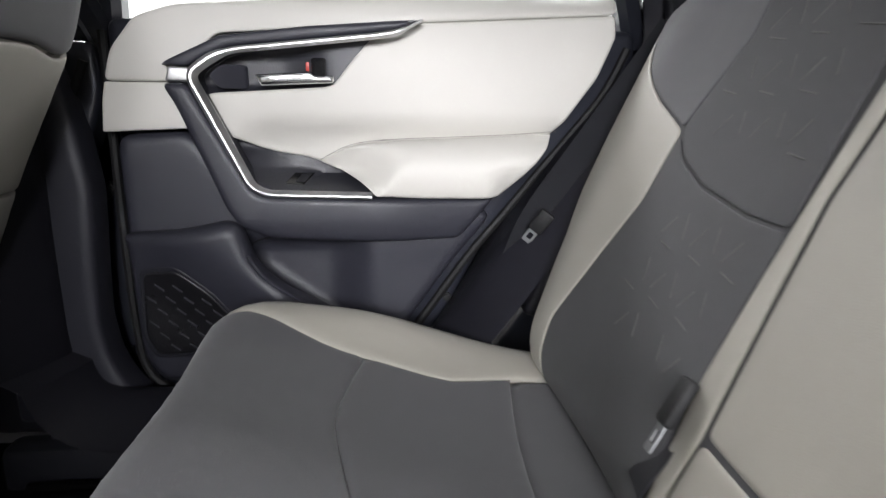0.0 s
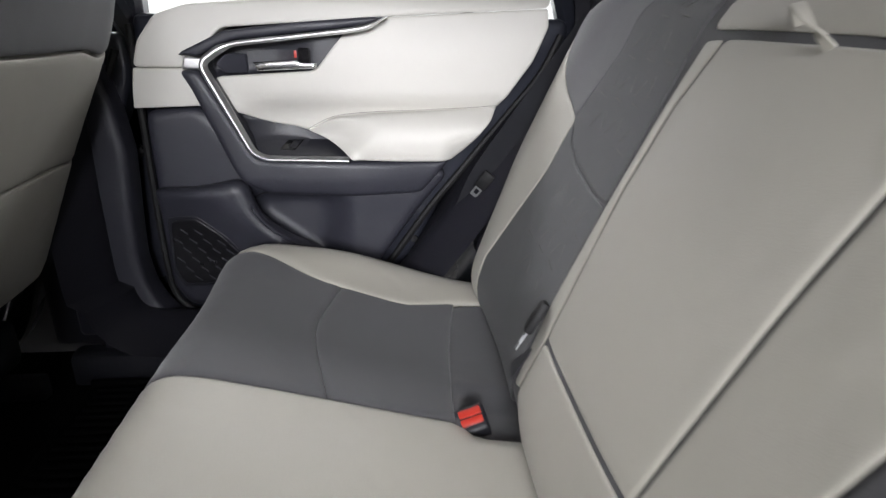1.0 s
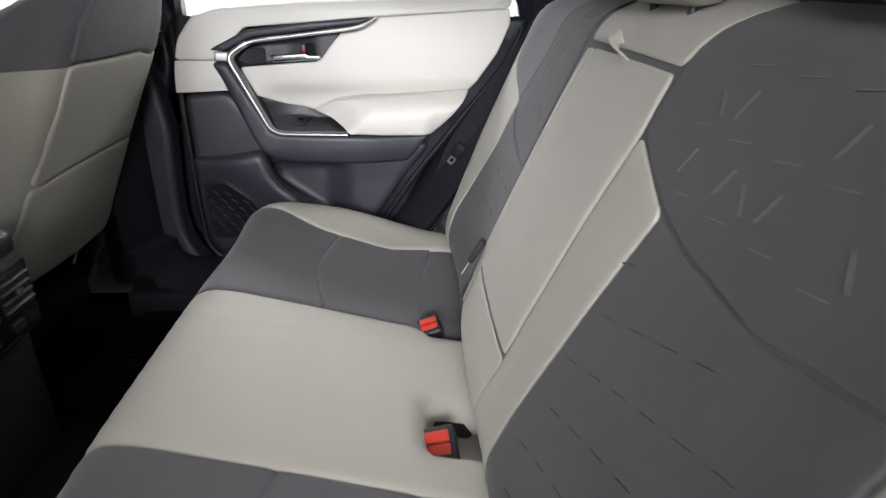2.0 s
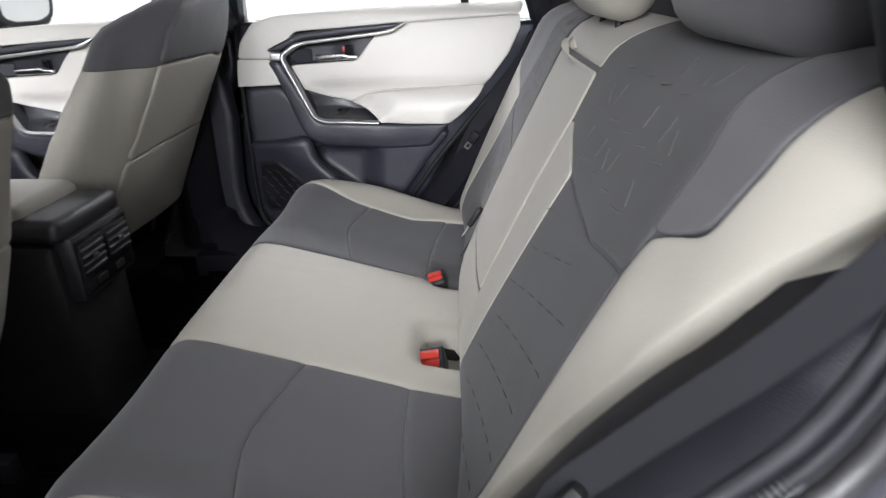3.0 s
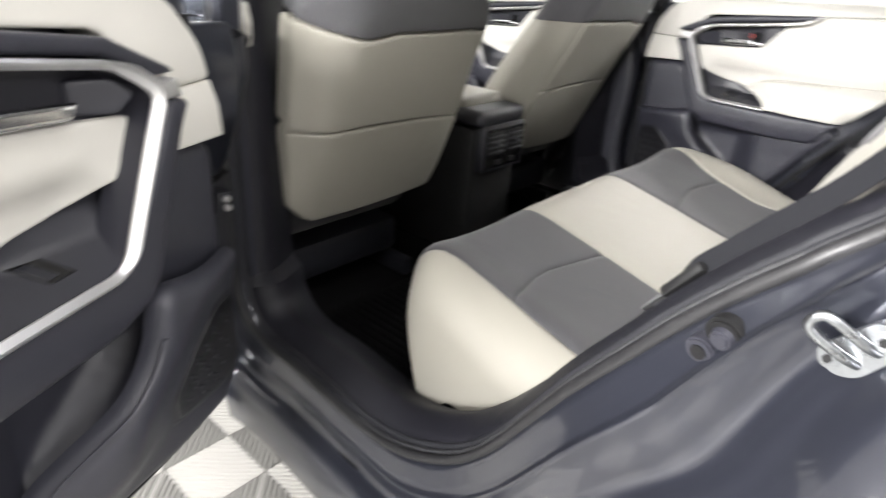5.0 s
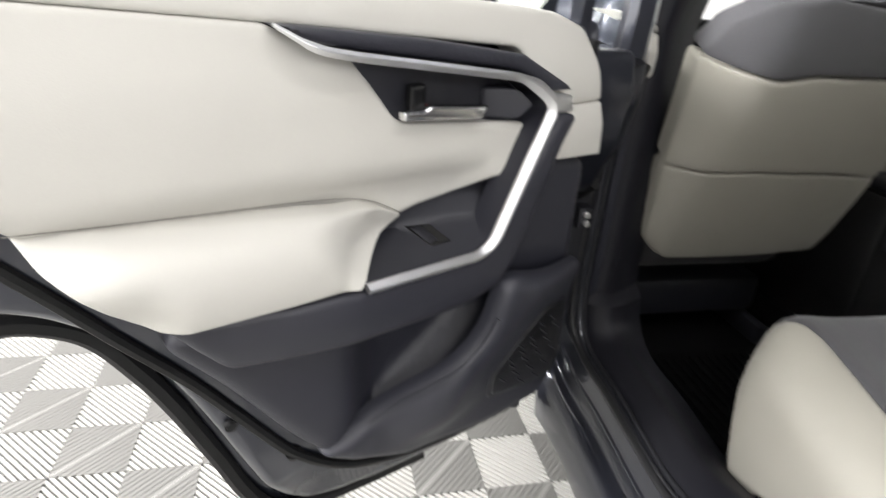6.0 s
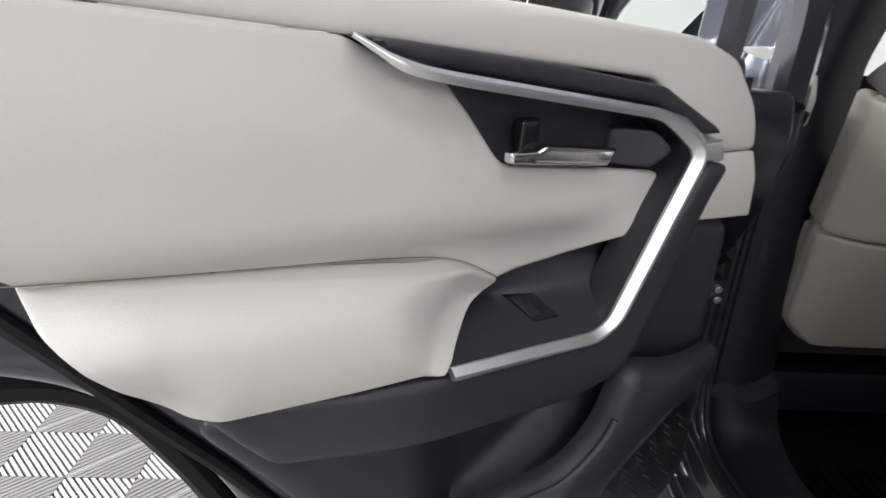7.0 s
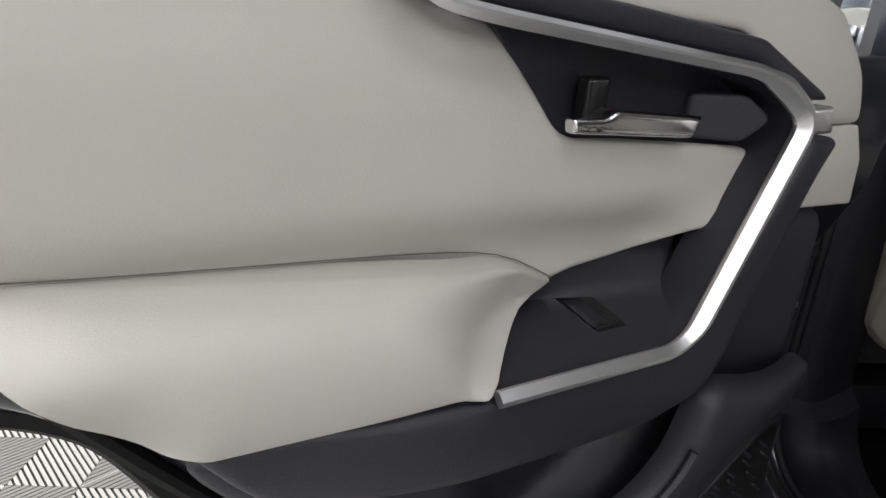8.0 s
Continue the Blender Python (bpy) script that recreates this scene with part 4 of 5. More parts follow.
bench_piece("cushion_centre", inner_line(1, us) + inner_line(-1, us)[::-1], BEIGE_SEAT, "beige upholstered centre seat")

LEAN = math.atan(0.424)


def back_at(y, z, h):
    """y across, z height, h off the skin of the backrest."""
    a = abs(y + 0.03)
    out = 0.010 * math.exp(-((a - 0.57) / 0.06) ** 2) - 0.006 * math.exp(-((a - 0.34) / 0.11) ** 2) + 0.006 * math.exp(-((y - 0.0) / 0.13) ** 4)
    out += 0.006 * math.sin(math.pi * min(max((z - 0.6) / 0.56, 0), 1))
    out -= 0.022 * max(0.0, (a - 0.63) / 0.07) ** 2
    out -= 0.05 * max(0.0, (z - 1.10) / 0.07) ** 2
    out -= 0.03 * max(0.0, (0.66 - z) / 0.06) ** 2
    n = h + out
    return Vector((0.420 + 0.424 * (z - 0.6) - math.cos(LEAN) * n, y, z + math.sin(LEAN) * n)) - OFF


def back_piece(name, outline, mat, label="", r=0.007, sink=0.0016, corner=0.010):
    return padded(name, rounded(outline, corner), back_at, mat, rear_bench, label, step=0.018, r=r, sink=sink, thick=0.035)


back_piece("backrest_bolster", [(0.66, 1.125), (0.63, 1.07), (0.585, 1.03), (0.500, 0.985), (0.422, 0.955), (0.430, 0.87), (0.465, 0.79), (0.505, 0.69), (0.486, 0.615), (0.525, 0.62), (0.555, 0.67), (0.590, 0.79), (0.625, 0.86), (0.645, 0.95), (0.66, 1.05)],
           BEIGE_SEAT, "beige upholstered backrest bolster")
back_piece("backrest_wing", [(0.657, 1.13), (0.625, 1.075), (0.582, 1.034), (0.50, 0.989), (0.420, 0.959), (0.380, 1.06), (0.392, 1.175), (0.50, 1.175), (0.62, 1.168)], GREY_CLOTH, "grey cloth backrest wing", r=0.005, sink=0.0012)
back_piece("backrest_panel", [(0.4185, 0.960), (0.379, 1.06), (0.3905, 1.175), (0.19, 1.175), (0.176, 1.05), (0.172, 0.892), (0.235, 0.893), (0.33, 0.906), (0.39, 0.928)], GREY_CLOTH_B, "grey embossed cloth backrest panel", r=0.005, sink=0.0012)
back_piece("backrest_lower", [(0.418, 0.950), (0.39, 0.924), (0.33, 0.902), (0.235, 0.889), (0.172, 0.888), (0.178, 0.615), (0.482, 0.615), (0.501, 0.69), (0.461, 0.79), (0.426, 0.87)], GREY_CLOTH_B, "grey embossed cloth lower backrest", r=0.005, sink=0.0012)
back_piece("backrest_bolster", [(-0.752, 1.160), (-0.705, 1.176), (-0.666, 1.172), (-0.665, 1.145), (-0.668, 1.121), (-0.667, 1.098), (-0.662, 1.075), (-0.655, 1.043), (-0.618, 1.026), (-0.600, 1.016), (-0.592, 0.985), (-0.586, 0.90), (-0.580, 0.80), (-0.572, 0.74), (-0.555, 0.66), (-0.538, 0.615), (-0.550, 0.612), (-0.574, 0.68), (-0.600, 0.77), (-0.634, 0.865), (-0.668, 0.955), (-0.702, 1.045), (-0.735, 1.108)],
           BEIGE_SEAT, "beige upholstered backrest bolster")
back_piece("backrest_wing", [(-0.6625, 1.172), (-0.6615, 1.145), (-0.6645, 1.121), (-0.6635, 1.098), (-0.6585, 1.077), (-0.652, 1.048), (-0.617, 1.030), (-0.598, 1.022), (-0.606, 1.083), (-0.60, 1.115), (-0.578, 1.175), (-0.63, 1.177)], GREY_CLOTH, "grey cloth backrest wing", r=0.005, sink=0.0012)
back_piece("backrest_panel", [(-0.5965, 1.021), (-0.6045, 1.083), (-0.5985, 1.115), (-0.5765, 1.175), (-0.205, 1.175), (-0.178, 1.085), (-0.178, 1.026), (-0.22, 1.005), (-0.286, 0.981), (-0.345, 0.968), (-0.459, 0.962), (-0.589, 0.985)], GREY_CLOTH_B, "grey embossed cloth backrest panel", r=0.005, sink=0.0012)
back_piece("backrest_lower", [(-0.588, 0.981), (-0.459, 0.958), (-0.345, 0.963), (-0.288, 0.974), (-0.268, 0.882), (-0.253, 0.81), (-0.235, 0.728), (-0.222, 0.615), (-0.534, 0.615), (-0.551, 0.66), (-0.568, 0.74), (-0.576, 0.80), (-0.582, 0.90)],
           GREY_CLOTH_B, "grey embossed cloth lower backrest", r=0.005, sink=0.0012)
back_piece("centre_collar", [(0.155, 1.175), (0.150, 1.092), (-0.172, 1.090), (-0.20, 1.175)], BEIGE_SEAT, "beige collar over the armrest")
back_piece("armrest_face", [(0.112, 1.084), (-0.166, 1.084), (-0.170, 1.02), (-0.155, 0.92), (-0.136, 0.728), (0.136, 0.729), (0.148, 0.92), (0.138, 1.015)], BEIGE_SEAT, "beige fold-down armrest face", sink=0.008)
back_piece("armrest_foot", [(0.136, 0.725), (-0.136, 0.724), (-0.116, 0.622), (0.085, 0.620), (0.140, 0.65)], BEIGE_SEAT, "beige lower armrest pad")
back_piece("armrest_rim", [(0.118, 1.082), (0.152, 1.080), (0.162, 1.01), (0.168, 0.92), (0.176, 0.76), (0.165, 0.65), (0.146, 0.655), (0.140, 0.73), (0.152, 0.92), (0.142, 1.015)], BEIGE_SEAT, "beige armrest side", r=0.008, corner=0.006)
back_piece("centre_strip", [(-0.174, 1.021), (-0.222, 1.001), (-0.284, 0.976), (-0.264, 0.882), (-0.249, 0.81), (-0.231, 0.728), (-0.218, 0.615), (-0.121, 0.618), (-0.140, 0.728), (-0.159, 0.92)], BEIGE_SEAT, "beige strip beside the armrest")
# dark core that shows in the seams
padded("seat_core", rounded([(0.50, 0.62), (0.60, 1.0), (0.60, 1.15), (-0.62, 1.15), (-0.61, 1.0), (-0.52, 0.62)], 0.03), lambda y, z, h: back_at(y, z, h - 0.0032), GREY_CLOTH_B, rear_bench, "dark seat core", step=0.05, r=0.02, sink=0.01, thick=0.08)
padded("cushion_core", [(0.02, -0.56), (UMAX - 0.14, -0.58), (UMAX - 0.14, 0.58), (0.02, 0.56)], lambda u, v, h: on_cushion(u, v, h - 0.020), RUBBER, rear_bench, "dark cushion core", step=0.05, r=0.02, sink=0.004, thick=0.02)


def joined(name, blocks, mat, parent, label=""):
    bm = bmesh.new()
    for b in blocks:
        me = bpy.data.meshes.new("piece")
        b.to_mesh(me)
        bm.from_mesh(me)
        bpy.data.meshes.remove(me)
        b.free()
    return part(name, bm, mat, parent, label)


def dash_on_back(y, z, turn, length=0.032, width=0.0016):
    p0 = back_at(y, z, 0.0003)
    c, s = math.cos(turn), math.sin(turn)
    p1 = back_at(y + 0.01 * c, z + 0.01 * s, 0.0003)
    p2 = back_at(y - 0.01 * s, z + 0.01 * c, 0.0003)
    ax, ay = (p1 - p0).normalized(), (p2 - p0).normalized()
    az = ax.cross(ay).normalized()
    m = Matrix((ax, ay, az)).transposed().to_4x4()
    m.translation = p0
    return block_bm((length, width, 0.0009), 0.0003, m, 1)


def star_lines(side, lo, hi, zs, length):
    """Short raised lines along the edges of a lattice of triangles, each ending short of the corners."""
    out = []
    for j in range(-2, 16):
        for i in range(-2, 14):
            y0, z0 = lo + 0.062 * (i + 0.5 * (j % 2)), 0.62 + 0.0537 * j
            for k in range(3):
                turn = radians(60 * k + 8)
                y, z = y0 + 0.031 * math.cos(turn), z0 + 0.031 * math.sin(turn)
                if lo + 0.012 < y < hi and any(a < z < b for a, b in zs) and noise.noise((y * 31, z * 37, 5.0 + k)) > -0.18:
                    out.append(dash_on_back(side * y, z, turn * side, length * (0.8 + 0.4 * noise.noise((y * 40, z * 40, k)) ** 2), 0.0017))
    return out


for s, lo_edge, hi_edge in ((1, 0.18, 0.37), (-1, 0.235, 0.53)):
    low = []
    for j in range(9):
        z = 0.640 + 0.052 * j
        for i in range(8):
            y = lo_edge + 0.051 + 0.046 * i + (0.020 if j % 2 else 0)
            if s < 0 and y < hi_edge + 0.02 and z + 0.31 * (y - lo_edge) - 0.04 < 0.935:
                low.append(dash_on_back(s * y, z + 0.31 * (y - lo_edge) - 0.04, -0.30, 0.024))
    zones = [(0.93, 1.15), (0.74, 0.865)] if s > 0 else [(1.0, 1.15)]
    tagged(joined("embossing", star_lines(s, lo_edge, hi_edge, zones, 0.033), EMBOSS_PALE, rear_bench, "embossed lines in the grey cloth, tinted pale for the light on them"), kind="stuff")
    if low:
        tagged(joined("embossing_dark", low, EMBOSS_DARK, rear_bench, "short embossed lines in the grey cloth, tinted dark for their shade"), kind="stuff")


def soft_block(name, size, place, mat, parent, label="", bevel=0.03, turn=(0, 0, 0)):
    return block(name, size, place, mat, parent, label, bevel, turn, segments=5)


def headrest(parent, y, width, height, mat, base, tilt, label):
    head = soft_block("headrest", (0.10, width, height), (base[0], y, base[1] + height / 2), mat, parent, label, 0.045, (0, tilt, 0))
    for k in (-0.055, 0.055):
        rod("headrest_post", (base[0], y + k, base[1] - 0.06), (base[0], y + k, base[1] + 0.03), 0.006, PLASTIC, head, "black headrest post")
    return head


for y, w, hgt, mt, lb, bz in ((-0.035, 0.235, 0.12, BEIGE_SEAT, "low beige centre headrest", 1.145), (0.36, 0.27, 0.16, GREY_CLOTH, "grey cloth headrest", 1.152), (-0.475, 0.27, 0.16, GREY_CLOTH, "grey cloth headrest", 1.142)):
    headrest(rear_bench, y, w, hgt, mt, ((0.665 if mt is BEIGE_SEAT else 0.705) - OFF.x, bz - OFF.z), 20, lb)
strap = curve_points([Vector(back_at(-0.005, 1.094, 0.004)), Vector(back_at(-0.004, 1.104, 0.016)), Vector(back_at(-0.03, 1.096, 0.026)), Vector(back_at(-0.05, 1.084, 0.018)), Vector(back_at(-0.056, 1.078, 0.004))], 0.006)
sweep("pull_loop", strap, bar(0.011, 0.0025, 0.3), BEIGE_SEAT, rear_bench, "beige fabric pull loop", up=(0, 0.5, 1))
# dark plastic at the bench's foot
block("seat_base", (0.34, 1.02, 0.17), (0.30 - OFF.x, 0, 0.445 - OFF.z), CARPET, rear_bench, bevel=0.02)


def buckle(place, turn, k, label="black seat-belt buckle with a red release button in the seat gap"):
    ob = tagged(empty("seat_belt_buckle", place), label, "seat belt buckle")
    ob.matrix_world = pose(*place, *turn)
    block("housing", (0.048 * k, 0.040 * k, 0.078), (0, 0, 0), PLASTIC, ob, bevel=0.005, segments=3)
    block("release_button", (0.032 * k, 0.0115 * k, 0.008), (0.003, 0.0088 * k, 0.0372), RED, ob, "red release button", bevel=0.002, turn=(-6, 0, 0))
    block("release_button", (0.032 * k, 0.0115 * k, 0.008), (0.003, -0.0042 * k, 0.0364), RED, ob, "red release button", bevel=0.002, turn=(10, 0, 0))
    block("stalk", (0.012, 0.030, 0.045), (0.002, 0, -0.056), WEBBING, ob, bevel=0.003)
    return ob


buckle((0.388, 0.158, 0.580), (26, -18, 4), 0.95)
buckle((0.382, -0.126, 0.556), (24, -10, 2), 1.5)


def ribbon(name, pts, width, mat, parent, label, wide, thick=0.0016):
    """A flat band along pts, its width laid along wide at each point."""
    path = curve_points(pts, 0.015)
    w = Vector(wide).normalized()
    bm = bmesh.new()
    rows = []
    for i, p in enumerate(path):
        p = Vector(p)
        t = (Vector(path[min(i + 1, len(path) - 1)]) - Vector(path[max(i - 1, 0)])).normalized()
        ww = (w - t * w.dot(t)).normalized()
        n = t.cross(ww)
        rows.append([bm.verts.new(p + ww * a * width / 2 + n * b * thick / 2) for a, b in ((-1, -1), (1, -1), (1, 1), (-1, 1))])
    for a, b in zip(rows, rows[1:]):
        for i in range(4):
            bm.faces.new((a[i], a[(i + 1) % 4], b[(i + 1) % 4], b[i]))
    bm.faces.new(rows[0]), bm.faces.new(rows[-1])
    return part(name, bm, mat, parent, label)


def tongue(parent, place):
    base = block("tongue_grip", (0.036, 0.014, 0.058), (0, 0, 0), RUBBER, parent, "black tongue grip", bevel=0.005)
    base.matrix_basis = place
    bm = bmesh.new()
    o = rounded([(-0.012, -0.02), (0.012, -0.02), (0.012, -0.062), (-0.012, -0.062)], 0.003)
    i = rounded([(-0.006, -0.036), (0.006, -0.036), (0.006, -0.052), (-0.006, -0.052)], 0.002)
    rings = []
    for y in (-0.001, 0.001):
        rings.append(([bm.verts.new((x, y, z)) for x, z in o], [bm.verts.new((x, y, z)) for x, z in i]))
    n = len(o)
    for k in range(n):
        j = (k + 1) % n
        for a, b in rings:
            bm.faces.new((a[k], a[j], b[j], b[k]))
        bm.faces.new((rings[0][0][k], rings[0][0][j], rings[1][0][j], rings[1][0][k]))
        bm.faces.new((rings[0][1][k], rings[0][1][j], rings[1][1][j], rings[1][1][k]))
    part("latch_plate", bm, STEEL, base, "steel latch plate")
    return base


def frame_of(place, up, across):
    z = Vector(up).normalized()
    x = Vector(across)
    x = (x - z * x.dot(z)).normalized()
    m = Matrix((x, z.cross(x), z)).transposed().to_4x4()
    m.translation = place
    return m


def side_belt(side, label, run, wide, place):
    ob = tagged(empty("seat_belt", (0, 0, 0)), label, "seat belt")
    ribbon("belt_strap", [(x, side * y, z) for x, y, z in run], 0.046 if side > 0 else 0.023, WEBBING, ob, "charcoal woven belt strap", wide)
    tongue(ob, place)
    return ob


side_belt(-1, "charcoal seat belt with steel tongue hanging over the open-door trim", [(0.700, 0.758, 1.157), (0.650, 0.762, 1.091), (0.603, 0.753, 1.023), (0.566, 0.746, 0.979), (0.532, 0.740, 0.938), (0.509, 0.736, 0.909), (0.498, 0.726, 0.869), (0.485, 0.722, 0.830)],
          (-0.60, 0.605, 0.487), frame_of((0.508, -0.737, 0.897), (0.52, 0.02, 0.75), (0.35, 0.85, -0.45)) @ Matrix.Scale(0.9, 4))
side_belt(1, "charcoal seat belt with steel tongue against the closed-door trim", [(0.66, 0.66, 1.10), (0.585, 0.665, 0.985), (0.53, 0.665, 0.905), (0.475, 0.665, 0.825), (0.45, 0.665, 0.78), (0.42, 0.66, 0.70)],
          (-0.62, 0.55, 0.55), frame_of((0.466, 0.640, 0.800), (0.50, -0.30, 0.80), (0.78, -0.28, -0.50)) @ Matrix.Scale(0.68, 4))
centre_belt = tagged(empty("centre_seat_belt"), "black centre seat belt with steel tongue in the seat split", "seat belt")
ribbon("belt_strap", [(0.595, 0.172, 0.95), (0.535, 0.174, 0.81), (0.472, 0.178, 0.715), (0.44, 0.184, 0.655)], 0.040, PLASTIC, centre_belt, "", (0.2, 1, 0))
tongue(centre_belt, frame_of((0.466, 0.174, 0.742), (0.50, 0.12, 0.80), (0.15, 0.9, -0.3)) @ Matrix.Scale(0.8, 4))

# front seats ---------------------------------------------------------------------
def front_seat(name, yc, dx, label, mirror, top, head_z, wide):
    thing = tagged(empty(name, (-0.45 + dx, yc, 0.36)), label, "car seat")
    lean = math.atan(0.45)

    def lower(z):
        """Heights over the shoulder line, drawn down to the seat's own top."""
        return z if z < 1.05 else 1.05 + (z - 1.05) * top

    def at(y, z, h):
        a, z = abs(y), lower(z)
        y *= 1 + (wide - 1) * smoothstep(0.85, 1.05, z) * (y < 0)
        out = 0.012 * math.cos(min(a / 0.25, 1) * math.pi / 2) - 0.05 * max(0.0, (a - 0.17) / 0.10) ** 2 - 0.035 * max(0.0, (z - 1.05) / 0.14) ** 2
        n = h + out
        return Vector((-0.325 + 0.45 * (z - 0.648) + math.cos(lean) * n + 0.45, mirror * y, z - math.sin(lean) * n - 0.36))
    # outline half-widths by height: narrow foot, wide shoulder
    def piece(nm, outline, mat, lb="", r=0.009, sink=0.0032, thick=0.04):
        return padded(nm, rounded(outline, 0.012), at, mat, thing, lb, step=0.022, r=r, sink=sink, thick=thick)
    piece("back_pocket", [(-0.170, 0.640), (0.196, 0.652), (0.205, 0.70), (0.185, 0.845), (0.06, 0.858), (-0.10, 0.860), (-0.215, 0.850), (-0.255, 0.84), (-0.225, 0.678)], BEIGE_SEAT, "beige map pocket on the seat back")
    piece("back_panel", [(0.183, 0.850), (0.06, 0.863), (-0.10, 0.865), (-0.215, 0.855), (-0.256, 0.846), (-0.280, 1.034), (-0.20, 1.033), (-0.165, 1.030), (-0.105, 1.044), (0.10, 1.046), (0.147, 1.044), (0.152, 0.98), (0.166, 0.915)], BEIGE_SEAT, "beige seat back panel")
    piece("back_top", [(-0.281, 1.039), (-0.20, 1.038), (-0.165, 1.035), (-0.105, 1.049), (0.10, 1.051), (0.146, 1.049), (0.13, 1.105), (0.075, 1.150), (-0.15, 1.175), (-0.225, 1.155), (-0.265, 1.10)], GREY_CLOTH, "grey cloth top of the seat back")
    # the padded body: side bolsters swept forward from the back's rim
    def plain(y, f, z):
        z = lower(z)
        return Vector((-0.325 + 0.45 * (z - 0.648) - f + 0.45, mirror * y, z - 0.36))

    def ring_at(z, shrink=1.0):
        o = float(np.interp(z, [0.58, 0.64, 0.678, 0.84, 1.034, 1.10, 1.155, 1.175], [0.165, 0.175, 0.226, 0.256, 0.282, 0.266, 0.226, 0.15])) * shrink
        i = float(np.interp(z, [0.58, 0.65, 0.70, 0.845, 0.915, 0.98, 1.044, 1.105, 1.15, 1.175], [0.192, 0.198, 0.207, 0.186, 0.168, 0.154, 0.149, 0.131, 0.076, 0.04])) * shrink
        b = float(np.interp(z, [0.58, 0.75, 0.95, 1.045, 1.10, 1.14, 1.175], [0.245, 0.255, 0.252, 0.235, 0.210, 0.155, 0.08])) * shrink
        c = min(b, o - 0.035)
        deep = float(np.interp(z, [0.6, 0.85, 1.0, 1.045, 1.12, 1.175], [0.175, 0.165, 0.135, 0.124, 0.130, 0.07]))
        rim_i, rim_o = at(i, z, -0.006), at(-o, z, -0.006)
        pts = [at(0.02, z, -0.016), at(0.55 * i, z, -0.014), rim_i, rim_i.lerp(plain(b, 0.62 * deep, z), 0.5), plain(b, 0.66 * deep, z), plain(b - 0.025, deep, z), plain(b * 0.62, 0.95 * deep, z),
               plain(-0.02, 0.66 * deep, z), plain(-c * 0.66, 0.95 * deep, z), plain(-c + 0.025, deep, z), plain(-c, 0.70 * deep, z), rim_o, at(-0.55 * o, z, -0.014)]
        run = curve_points([tuple(p) for p in pts], 0.01, closed=True)
        seg = np.concatenate([[0], np.cumsum(np.linalg.norm(np.diff(np.concatenate([run, run[:1]]), axis=0), axis=1))])
        whole = np.concatenate([run, run[:1]])
        grid = np.linspace(0, seg[-1], 65)[:-1]
        return [Vector([float(np.interp(g, seg, whole[:, k])) for k in range(3)]) for g in grid]
    loft("backrest_body", [ring_at(z) for z in (0.645, 0.655, 0.68, 0.72, 0.78, 0.84, 0.90, 0.96, 1.01, 1.042)], BEIGE_SEAT, thing, "beige padded backrest", angle=60)
    cap = [ring_at(z) for z in (1.043, 1.06, 1.08, 1.10, 1.12, 1.14, 1.155, 1.165)]
    cap += [ring_at(1.172, 0.8), ring_at(1.175, 0.5), ring_at(1.176, 0.1)]
    loft("backrest_shoulder", cap, GREY_CLOTH, thing, "grey cloth backrest shoulder", angle=60)
    soft_block("seat_cushion", (0.50, 0.50, 0.15), (-0.22, -0.02 * mirror, 0.24), GREY_CLOTH, thing, "grey cloth seat cushion", 0.045, (0, -8, 0))
    block("seat_frame", (0.42, 0.42, 0.10), (-0.18, -0.02 * mirror, 0.12), PLASTIC, thing, "black seat frame", bevel=0.02)
    for k in (-0.19, 0.19):
        block("seat_rail", (0.50, 0.03, 0.05), (-0.17, k, 0.03), PLASTIC, thing, "black seat rail", bevel=0.006)
    head = soft_block("headrest", (0.10, 0.26, 0.17), (-0.135 + 0.45, -0.05 * mirror, head_z - 0.36), GREY_CLOTH, thing, "grey cloth headrest", 0.04, (0, 12, 0))
    for k in (-0.06, 0.06):
        rod("headrest_post", (-0.16 + 0.45, k - 0.05 * mirror, head_z - 0.57), (-0.14 + 0.45, k - 0.05 * mirror, head_z - 0.42), 0.0065, PLASTIC, head, "black headrest post")
    return thing


front_seat("driver_seat", -0.40, 0.0, "beige and grey driver seat seen from behind", 1, 0.80, 1.268, 1.0)
front_seat("passenger_seat", 0.40, -0.05, "beige and grey front passenger seat seen from behind", -1, 1.0, 1.31, 1.10)

# centre console ---------------------------------------------------------------------
console = tagged(empty("centre_console", (-0.45, 0, 0.40)), "black centre console with beige armrest lid and rear air vents", "centre console")
soft_block("armrest_lid", (0.37, 0.185, 0.05), (-0.045, -0.012, 0.432), BEIGE_SEAT, console, "beige padded armrest lid", 0.022)
block("lid_base", (0.43, 0.198, 0.045), (-0.005, -0.012, 0.412), PLASTIC, console, "black lid base and rear lip", bevel=0.018, segments=4)
block("console_body", (0.62, 0.20, 0.38), (-0.12, -0.01, 0.20), RUBBER, console, "matt black console body", bevel=0.02)
vent = block("vent_housing", (0.04, 0.175, 0.125), (0.195, -0.005, 0.335), PLASTIC, console, "black rear air vent housing", bevel=0.008)
block("vent_rim", (0.006, 0.165, 0.105), (0.214, -0.005, 0.335), GLOSS, vent, "glossy black vent rim", bevel=0.002)
for k in (-0.042, 0.042):
    block("vent_opening", (0.004, 0.068, 0.062), (0.2165, -0.005 + k, 0.348), RUBBER, vent, bevel=0.001)
    for j in range(4):
        block("vent_slat", (0.008, 0.066, 0.003), (0.219, -0.005 + k, 0.327 + j * 0.014), PLASTIC, vent, bevel=0.0008, turn=(0, 18, 0))
    block("vent_tab", (0.008, 0.010, 0.010), (0.224, -0.005 + k, 0.348), PLASTIC_SOFT, vent, "charcoal vent tab", bevel=0.002)
